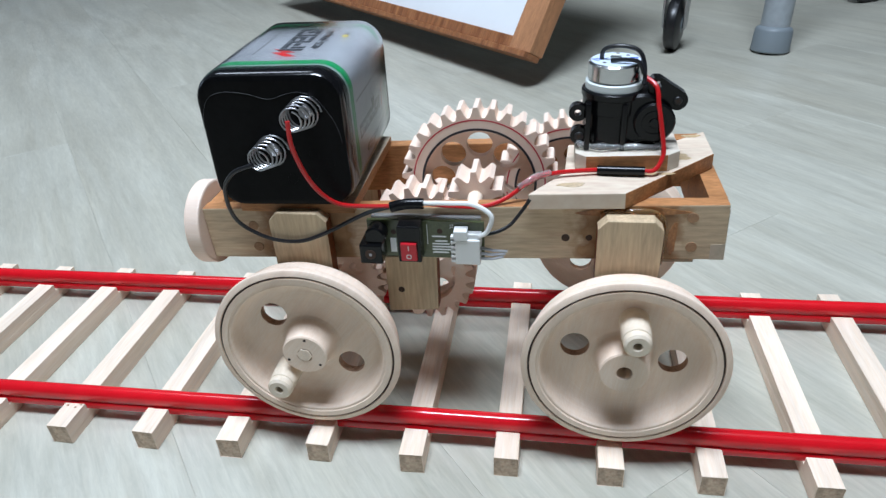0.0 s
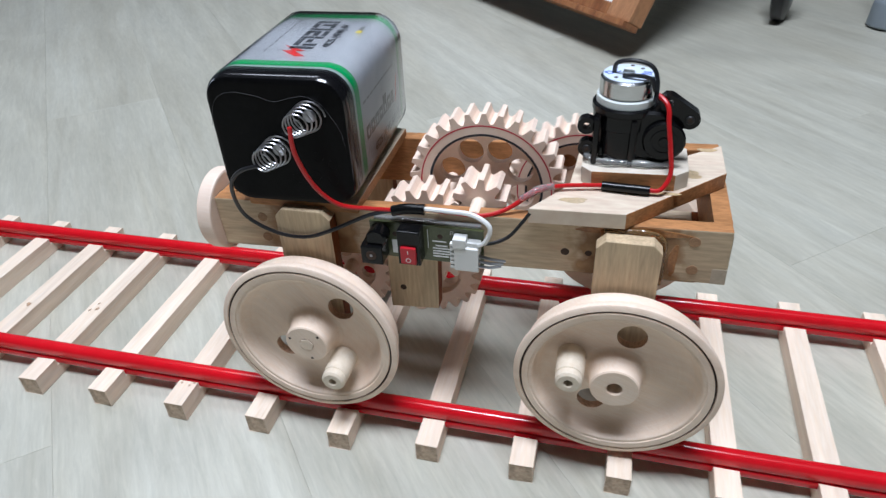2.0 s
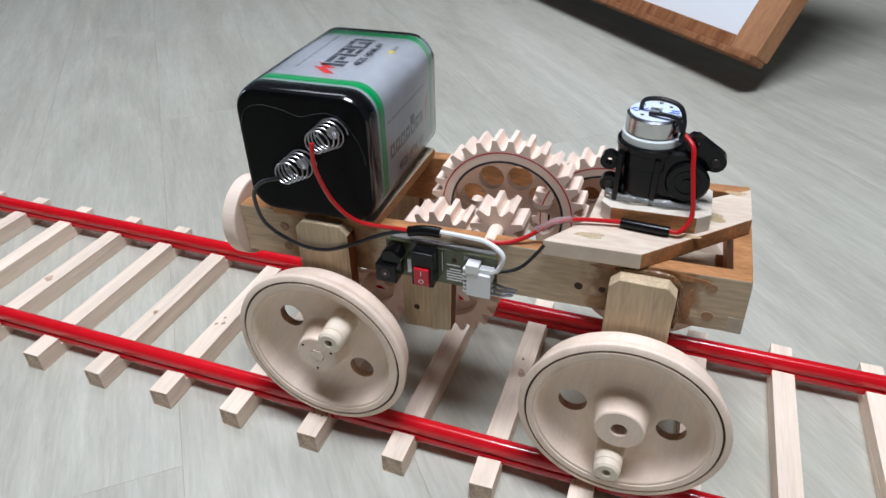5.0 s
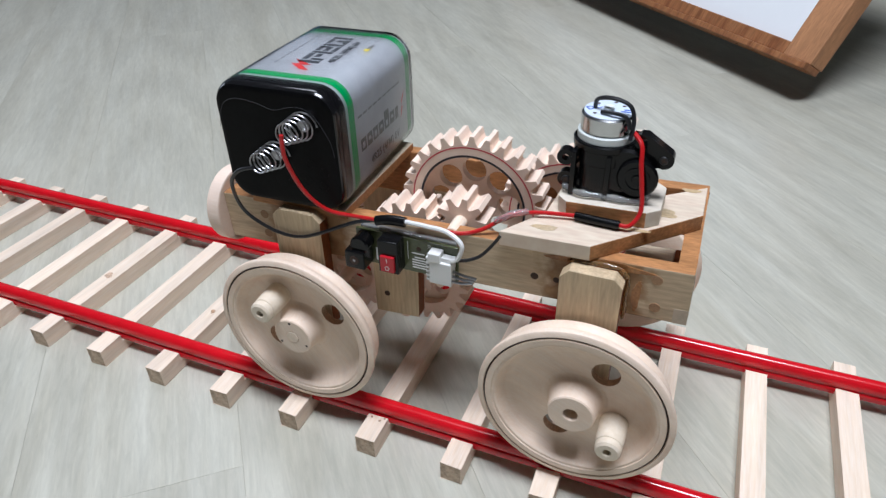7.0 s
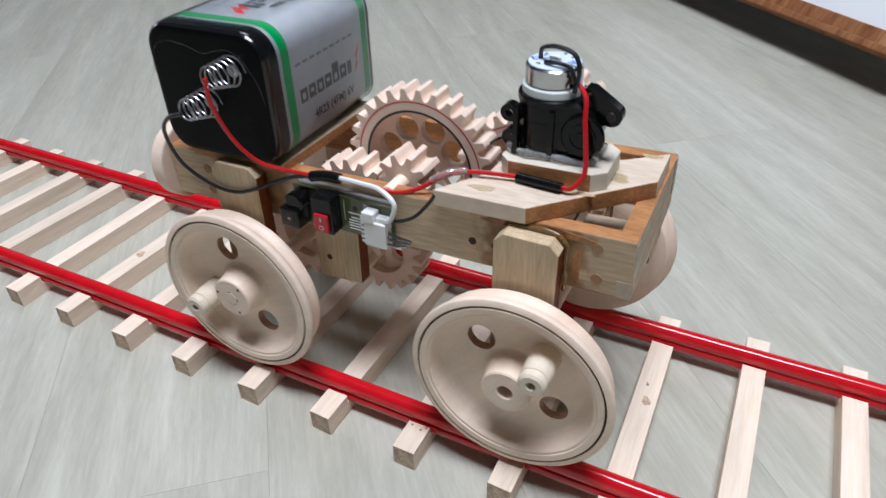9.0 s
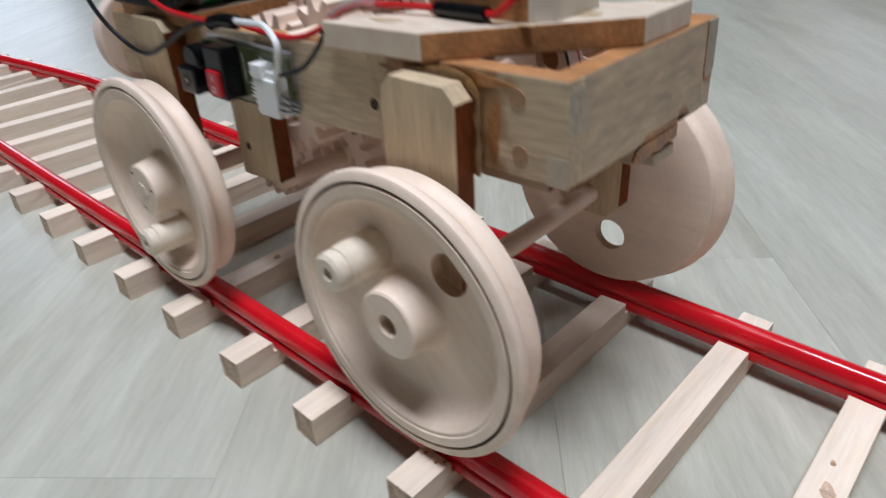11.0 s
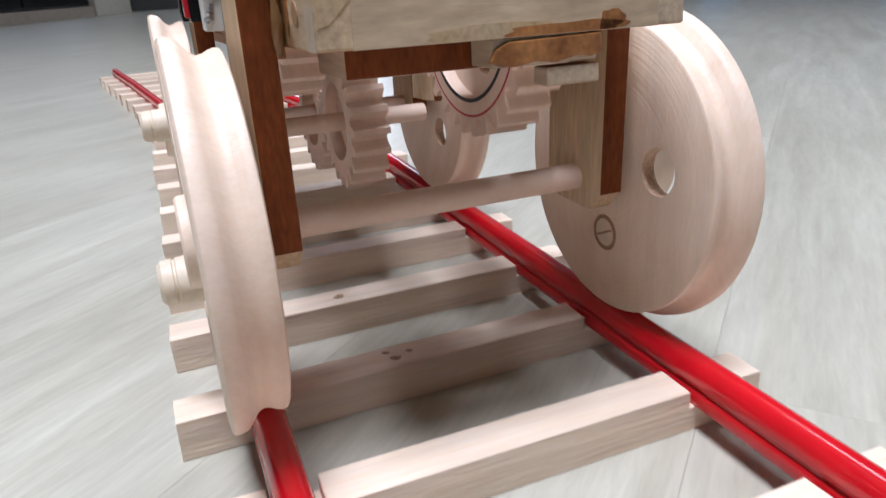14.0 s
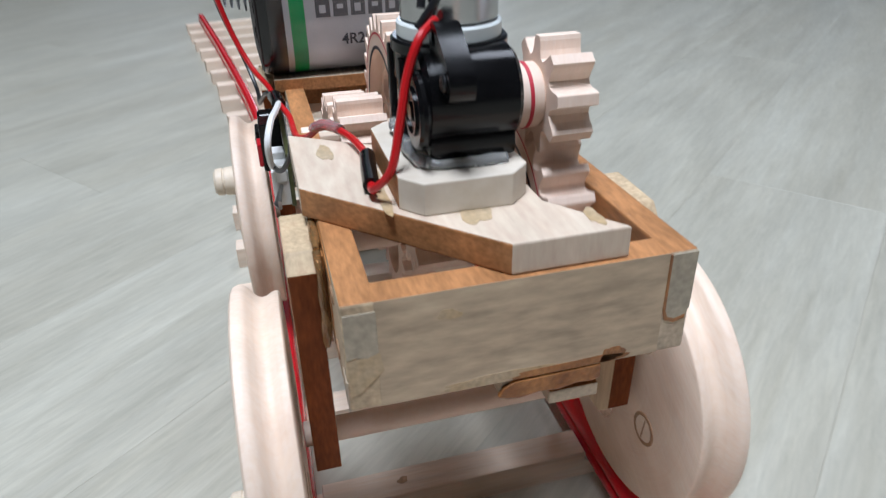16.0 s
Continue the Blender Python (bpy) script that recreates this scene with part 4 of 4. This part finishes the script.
part("print_bar", box(-96.4, -96.1, -4.68, -4.58, 122, 133, 0), M_WHITE, pcb)
words("J2", 2.6, M_WHITE, pcb, mmpose(-84, -4.65, 132.5) @ pose(0, 0, 0, 90), "board_mark")
for x, z in ((-113, 128.5), (-90, 129.5)):
    part("board_hole", across(1.4, -4.7, -4.5, x, z, 0.02, 14), M_GROOVE, pcb)
part("wire", tube(smooth_path([(-149.5, -23, 192), (-149.3, -23, 179), (-145, -18, 160), (-137, -12, 147.5), (-124, -7, 143.5), (-108, -5, 143)]), 1.1, 8), M_RWIRE, loco, "red wire from the battery spring", smooth=True)
part("wire", tube(smooth_path([(-168.8, -24, 172), (-179, -24, 168), (-186.2, -22, 157.8), (-187, -16, 139), (-175.1, -12, 127.5), (-160, -11.5, 125.5), (-146, -11, 130), (-125, -8, 140), (-112, -5, 142.5)]), 1.0, 8), M_BWIRE, loco, "black wire from the battery spring", smooth=True)
part("tape_sleeve", tube(smooth_path([(-113, -5.2, 142.2), (-106, -4.5, 143.8), (-97, -4, 144)]), 2.7, 10), M_BLACK, loco, "black insulating sleeve", smooth=True)
part("wire", tube(smooth_path([(-97, -4, 144.2), (-89, -1, 141.8), (-70, 0, 141), (-58, 3, 144.5), (-46, 8, 152), (-34, 14, 152.8), (-16, 16.8, 153.2)]), 1.1, 8), M_RWIRE, loco, "red wire across the chassis", smooth=True)
part("tape_sleeve", tube([(-16, 16.8, 153.2), (-6, 15.4, 153.6), (5.5, 14.2, 154)], 2.2, 10), M_BLACK, loco, "black insulating sleeve", smooth=True)
part("wire", tube(smooth_path([(5.5, 14.2, 154), (10, 14, 155), (13.5, 18, 161), (12, 21, 172), (10, 23.5, 182), (8.5, 27, 190), (4, 32, 193)]), 1.1, 8), M_RWIRE, loco, "red wire up to the motor", smooth=True)
part("wire", tube(smooth_path([(-97, -4, 144.3), (-84, -6, 145.5), (-72.8, -8, 146), (-64.5, -10, 141.5), (-66.4, -10, 133.2), (-70, -9, 130)]), 1.2, 8), M_WWIRE, loco, "white wire to the connector", smooth=True)
part("wire", tube(smooth_path([(-69, -9, 130.5), (-62, -8, 132), (-55.8, -6, 135), (-50, -3.5, 142), (-47, -3, 147)]), 0.9, 8), M_BWIRE, loco, "black wire from the connector", smooth=True)
part("wire", tube(smooth_path([(-16, 39, 199.5), (-15, 38, 204.5), (-8, 36, 206.5), (0, 35, 204.5), (3, 33, 198.5), (3, 28, 191)]), 1.0, 8), M_BWIRE, loco, "black loop of motor wire", smooth=True)
part("wire", tube(smooth_path([(-12, 33, 200.5), (-6, 31, 201.5), (0, 30, 200.5), (2.5, 29, 195.5)]), 1.0, 8), M_BWIRE, loco, "black motor wire", smooth=True)
part("clear_glue", run_of_glue([(-53, 5, 149.5), (-48, 6.5, 151.5), (-44, 9, 153), (-38, 12, 153.2)], 1.5, 4), M_HOT, loco, "drop of clear glue on the wire", smooth=True)


# ---- dried glue ----
def smear(cx, cz, w, h, seed, y=-0.25, parent=None, mat=None):
    """An uneven flat patch on the near side board."""
    pts = blob(cx, cz, w, h, seed)
    return part("glue_smear", prism(pts, y, 0.1, "y", 0), mat or M_GLUE, parent or loco, "smear of dried brown glue", m=TILT)


smear(18.5, 127, 3.5, 19, 1)
smear(0, 141.5, 42, 5, 3)
for cx, cy, w, h, seed in ((24, 36, 12, 7, 5), (-28, 6, 14, 4, 6), (2, 16.5, 30, 4, 7), (34, 62, 8, 4, 8)):
    pts = blob(cx, cy, w, h, seed)
    part("glue_stain", prism(pts, 152.5, 152.75, "z", 0), M_STAIN, loco, "yellow glue stain", m=TILT)
for cy, cz, w, h, seed in ((40, 117.3, 30, 2.6, 12), (24, 138, 5, 3, 16)):
    pts = blob(cy, cz, w, h, seed)
    part("glue_stain", prism(pts, 41.9, 42.62, "x", 0), M_STAIN, loco, "yellow glue stain", m=TILT)
# clear glue ridge where the rear bracket meets the board
part("glue_ridge", run_of_glue([(14.6, -2.0, 113), (14.8, -1.6, 120), (14.6, -1.8, 128), (14.7, -1.6, 136), (11, -1.8, 140.6)], 1.0, 5), M_AMBER, loco, "shiny amber ridge of glue", smooth=True)
part("glue_ridge", run_of_glue([(11, -1.8, 140.8), (4, -1.4, 141.2), (-5, -1.6, 141), (-13, -1.8, 140.6)], 1.1, 8), M_AMBER, loco, "shiny amber ridge of glue", smooth=True)
part("glue_bed", box(-14.5, 12, -2.25, -0.05, 112, 139.5, 0.4), M_GLUE, loco, "brown glue bed behind the bracket")
part("glue_bed", box(-172, -147, -2.25, -0.05, 112, 139.5, 0.4), M_GLUE, loco, "brown glue bed behind the bracket")
for cx, y0, y1 in ((-1.2, 86.0, 86.7), (-159.5, 86.0, 86.7)):
    part("glue_bed", box(cx - 12, cx + 12, y0, y1, 112, 139, 0.2), M_GLUE, loco)
# putty and stains on the end grain of the side boards
PUTTY = material("putty_grey", (0.44, 0.385, 0.29), 0.5, var=0.2, scale=70)
part("putty", prism([(79, 144), (86, 144), (86, 128), (85, 126), (82, 125.2), (80, 126), (79.2, 128)], 41.9, 42.75, "x", 0.15), PUTTY, loco, "grey filler on the board end", m=TILT)
part("putty_edge", prism([(78.5, 144), (79.1, 144), (79.3, 128), (80, 126.1), (82, 125.3), (85, 126.1), (85, 125), (82, 124.2), (79.4, 125.2), (78.6, 128)], 41.9, 42.8, "x", 0), M_GLUE, loco, "brown rim of glue", m=TILT)
part("putty", prism([(0.4, 142), (7.6, 142), (7.7, 131), (5, 130), (2, 130.6), (0.4, 130)], 41.9, 42.72, "x", 0.1), PUTTY, loco, "grey filler on the board end", m=TILT)
part("glue_stain", prism([(0.4, 129.8), (7.9, 131), (8.6, 126), (6, 123.5), (3, 120.5), (0.6, 120)], 41.9, 42.7, "x", 0), M_STAIN, loco, "yellow glue stain", m=TILT)
board("cleat_end", box(31.1, 41.4, 37, 63, 109.4, 115.4, 0.5), edge=M_EDGE, label="short cleat end set flush with the board")
board("cleat_tip", box(36, 42.0, 50, 63.5, 104.5, 108.7, 0.6), label="pale offcut under the end board")
for cy, cz, w, h, seed, mt in ((54, 116.3, 30, 3.2, 31, M_GLUE), (66, 117.5, 6, 5, 32, M_GLUE), (30, 116.2, 14, 2.6, 34, M_STAIN)):
    pts = [(u, max(115.6, v)) for u, v in blob(cy, cz, w, h, seed)]
    part("glue_smear", prism(pts, 41.9, 42.64, "x", 0), mt, loco, "smear of dried brown glue", m=TILT)
second_material(part("glue_lump", prism([(36, 110.8), (37.5, 113.2), (40.5, 114.7), (50, 114.9), (63.3, 115.2), (63.5, 110.8), (61, 110.2), (57, 110.6), (52, 109.6), (47, 110.2), (42, 109.4), (38.5, 109.7)], 41.4, 42.7, "x", 0.4), M_GLUE, loco, "lumpy brown glue on the cleat", m=TILT), M_STAIN, lambda n, c: False)
# ---- background ----
# ---- leaning tray ----
tray = new("leaning_tray")
tagged(tray, "shallow brown wooden tray with white lining, leaning upright", "wooden tray")
U, V = Vector((-0.691, 0.723, 0)), Vector((0.363, 0.347, 0.865)).normalized()
N = U.cross(V).normalized()
C0 = Vector((0.460, 0.614, 0.037))
TRAY = Matrix((Vector((U.x, V.x, N.x, C0.x)), Vector((U.y, V.y, N.y, C0.y)), Vector((U.z, V.z, N.z, C0.z)), Vector((0, 0, 0, 1))))
part("side_rail", box(0, 42, 0, 420, -26, 0, 1.5), M_CRATE_TOP, tray, "orange-brown wooden rim", m=TRAY)
part("bottom_rail", box(42.2, 760, 0, 16, -26, 0, 1.5), M_CRATE, tray, "dark brown wooden rim", m=TRAY)
part("side_rail", box(760.2, 800, 0, 420, -26, 0, 1.5), M_CRATE_TOP, tray, m=TRAY)
part("top_rail", box(0, 800, 420.2, 440, -26, 0, 1.5), M_CRATE, tray, m=TRAY)
part("bottom_side", box(0, 800, -8, -0.2, -34, -4, 1.5), M_CRATE, tray, m=TRAY)
part("lining", box(42.2, 760, 16.2, 420, -20, -4, 0.5), M_PAPER, tray, "smooth white lining", m=TRAY)
part("lining_step", box(43, 60, 16.4, 420, -4, -1.5, 0.8), M_PAPER, tray, m=TRAY)
for u in (120, 300, 520):
    part("nail_head", cylinder(1.6, -0.6, 0.6, 12, 0.2), M_GROOVE, tray, m=TRAY @ mmpose(u, -8, -18))

# ---- castor of an office chair ----
castor = new("chair_castor")
tagged(castor, "black twin-wheel castor of an office chair", "castor")
CX = mmpose(652, 790, 0, 0, 0, 70)
part("wheel", lathe([(0, -11), (24, -11), (27, -9.5), (33, -9), (36.5, -7), (38, -3), (38, 3), (36.5, 7), (33, 9), (27, 9.5), (24, 11), (0, 11)], 48), M_RUBBER, castor, "black rubber castor wheel", m=CX @ mmpose(0, 0, 38), smooth=True)
part("hub_cap", lathe([(0, -12.4), (9, -12.4), (11, -11.6), (12, -10.8)], 32), M_CHAIRF, castor, m=CX @ mmpose(0, 0, 38), smooth=True)
for y0, y1 in ((-17, -13.5), (13.5, 17)):
    part("fork_plate", prism([(-7, 32), (7, 32), (11, 40), (15, 70), (15, 84), (-12, 84), (-12, 62)], y0, y1, "y", 1.0), M_CHROME, castor, "dull metal fork", m=CX)
part("fork_bridge", box(-14, 18, -18, 18, 80, 90, 3), M_CHROME, castor, "dull metal fork", m=CX)
part("stem", box(-6, 8, -7, 7, 90, 180, 3), M_CHROME, castor, m=CX)
copy_thing(castor, pose(1.03, 1.09, 0, 0, 0, 25) @ CX.inverted())
leg = new("table_leg")
tagged(leg, "grey round metal table leg with a plastic foot", "table leg")
LX = pose(0.789, 0.775, 0, -5, 3, 0)
bm = cylinder(20, 30, 700, 32, 1)
part("tube", bm, M_CHAIR, leg, m=LX @ pose(0, 0, 0, 90), smooth=True)
part("foot", lathe([(0, 0), (25, 0), (27, 2), (26, 30), (24, 34), (20, 36), (0, 36)], 32), M_CHAIRF, leg, "grey plastic foot", m=LX @ pose(0, 0, 0, 90), smooth=True)

# ---- far side of the room ----
cab = new("dark_cabinet")
tagged(cab, "dark low cabinet with glossy panels on a beige plinth", "cabinet")
FAR = Matrix.Translation((-4.3, -0.3, 0)) @ pose(0, 0, 0, 0, 0, 63.4)
cab.matrix_local = FAR
part("back", box(-410, -400, -2400, 0, 60, 1400, 2), M_DARK, cab)
for y in (-2400, -1220, -20):
    part("side", box(-400, -12, y, y + 20, 62, 1400, 2), M_DARK, cab)
for y in (-2376, -1784, -1196, -604):
    part("panel", box(-10, 6, y, y + 580, 66, 1396, 3), M_PANEL, cab, "glossy dark panel")
part("shelf", box(-400, -12, -2378, -22, 700, 720, 2), M_DARK, cab)
part("top", box(-415, 10, -2410, 10, 1402, 1430, 3), M_DARK, cab)
part("plinth", box(-400, 14, -2400, 0, 0, 58, 1), material("plinth_beige", (0.24, 0.19, 0.13), 0.5, var=0.15, scale=8), cab, "beige plinth strip")
# end of a beige wall beside the cabinet
wall_stub = part("wall_end", box(-420, 20, 14, 420, 0, 2300, 4), material("wall_beige", (0.42, 0.38, 0.3), 0.5, var=0.1, scale=6), None, m=FAR)
tagged(wall_stub, "pale beige end of a wall", kind="structure")
cur = bmesh.new()
cols = []
for i in range(221):
    d = 2.9 * i / 220
    back = 0.4 * min(1, max(0, (d - 1.42) / 0.25)) + 0.03 * math.sin(i * 0.62) + 0.018 * math.sin(i * 1.9 + 1)
    cols.append([cur.verts.new((-3.05 + 0.67 * d - 0.74 * (back + k), 1.05 + 0.74 * d + 0.67 * (back + k), z)) for z, k in ((0.004, -0.05), (0.03, 0.0), (0.8, 0.0), (1.6, 0.0), (2.3, 0.0))])
for a, b in zip(cols, cols[1:]):
    for k in range(4):
        cur.faces.new((a[k], b[k], b[k + 1], a[k + 1]))
bmesh.ops.solidify(cur, geom=cur.faces[:], thickness=0.002)
tagged(part("curtain", cur, M_CURTAIN, smooth=True), "sheer pale grey floor-length curtain", "curtain")
tub = new("blue_box")
tagged(tub, "light blue plastic play box on the floor", "plastic box")
BX = pose(-1.83, 2.4, 0, 0, 0, -42)
part("front", pierced([(-360, 0), (360, 0), (360, 300), (-360, 300)], [rounded(-250, 300, 75, 240, 40)], -8, 8), M_BLUE, tub, m=BX @ pose(0, 0, 0, 0, 0, 90))
part("side", box(-300, -9, -360, -350, 0, 300, 3), M_BLUE, tub, m=BX)
part("side", box(-300, -9, 350, 360, 0, 300, 3), M_BLUE, tub, m=BX)
part("lip", box(4, 16, -362, 362, 44, 52, 3), M_WHITE, tub, "pale lower lip", m=BX)
part("filling", box(-290, -40, -345, 345, 5, 220, 10), M_BROWNBOX, tub, "dim contents", m=BX)
# ---- floor boards ----
floor_ob = part("floor", box(X0 - 100, X1 + 100, Y0 - 100, Y1 + 100, -40, -2.2, 0), M_JOINT)
tagged(floor_ob, "pale grey-beige wood-grain laminate floor", kind="structure")
PLANK_L, PLANK_W = 900, 126.5
FT = radians(130)


def plank_mesh(l, w):
    me = bpy.data.meshes.new("floor_plank")
    bm = box(0.04, l - 0.04, 0.04, w - 0.04, -2, 0, 0)
    top = [e for e in bm.edges if all(v.co.z > -0.0001 for v in e.verts)]
    bmesh.ops.bevel(bm, geom=top, offset=0.09 * MM, segments=1, affect="EDGES")
    bm.to_mesh(me)
    bm.free()
    me.materials.append(M_FLOOR)
    return me


PM = plank_mesh(PLANK_L, PLANK_W)
SPIN = Matrix.Rotation(FT, 4, "Z")
verts, faces = [], []
for r in range(-60, 60):
    for c in range(-9, 9):
        u, v = c * PLANK_L - 143 + (r * 377) % PLANK_L, r * PLANK_W - 54
        mid = SPIN @ (Vector((u + 450, v + 63, 0)) * MM)
        if not (X0 - 320 < mid.x * 1000 < X1 + 320 and Y0 - 320 < mid.y * 1000 < Y1 + 320):
            continue
        if -2.0 < mid.x < 1.6 and -1.2 < mid.y < 2.4:
            ob = new("floor_plank", PM)
            ob.parent = floor_ob
            ob.matrix_local = SPIN @ mmpose(u, v, 0)
            continue
        n = len(verts)
        verts += [SPIN @ (Vector((u + a, v + b, z)) * MM) for z in (-2, 0) for a, b in ((0.1, 0.1), (PLANK_L - 0.1, 0.1), (PLANK_L - 0.1, PLANK_W - 0.1), (0.1, PLANK_W - 0.1))]
        faces += [(n + 4, n + 5, n + 6, n + 7), (n, n + 1, n + 5, n + 4), (n + 1, n + 2, n + 6, n + 5), (n + 2, n + 3, n + 7, n + 6), (n + 3, n, n + 4, n + 7)]
outer = bpy.data.meshes.new("floor_planks_outer")
outer.from_pydata(verts, [], faces)
trim_bm = bmesh.new()
trim_bm.from_mesh(outer)
for at, out in (((X0, 0, 0), (-1, 0, 0)), ((X1, 0, 0), (1, 0, 0)), ((0, Y0, 0), (0, -1, 0)), ((0, Y1, 0), (0, 1, 0))):
    bmesh.ops.bisect_plane(trim_bm, geom=trim_bm.verts[:] + trim_bm.edges[:] + trim_bm.faces[:], plane_co=Vector(at) * MM, plane_no=out, clear_outer=True)
bmesh.ops.transform(trim_bm, matrix=SPIN.inverted(), verts=trim_bm.verts[:])
trim_bm.to_mesh(outer)
trim_bm.free()
outer.materials.append(M_FLOOR)
rest = new("floor_planks_outer", outer)
rest.parent = floor_ob
rest.matrix_local = SPIN
tagged(rest, kind="stuff")


def motions():
    walk(loco, [(t, pose(x, 0, 0)) for t, x, a in DRIVE])

    def turn_at(t):
        for (t0, _, a0), (t1, _, a1) in zip(DRIVE, DRIVE[1:]):
            if t <= t1:
                return a0 + (a1 - a0) * (t - t0) / (t1 - t0)
        return DRIVE[-1][2]

    def spin(ob, x, y, z, ratio, step, off=0.0, flip=0):
        n = int(round(16 / step))
        rows = []
        for k in range(n + 1):
            t = 16 * k / n
            rows.append((t, mmpose(x, y, z) @ pose(0, 0, 0, 0, -(turn_at(t) * ratio + off), 0) @ pose(0, 0, 0, 0, 0, flip)))
        walk(ob, rows)

    spin(wheel_rear, 0, -4.5, 68.3, 1, 0.5)
    spin(wheel_front, -160, -4.5, 68.3, 1, 0.5, 150.3)
    spin(wheel_rear_far, 0, 90.2, 68.3, 1, 0.5, 45.4 + 180, 180)
    spin(wheel_front_far, -160, 90.2, 68.3, 1, 0.5, 195.7 + 180, 180)
    spin(gear_axle, -160, 0, 68.3, 1, 0.5)
    spin(gear_middle, -103, 0, 115, -0.4, 0.5)
    spin(gear_lower, -107, 0, 73, -1, 0.5)
    spin(gear_upper, -74.5, 0, 138, 0.9, 0.5)
    spin(gear_motor, -27, 0, 121, -3.0, 0.25)
    spin(pinion_motor, -7.6, 0, 169, 9.0, 0.1)


motions()
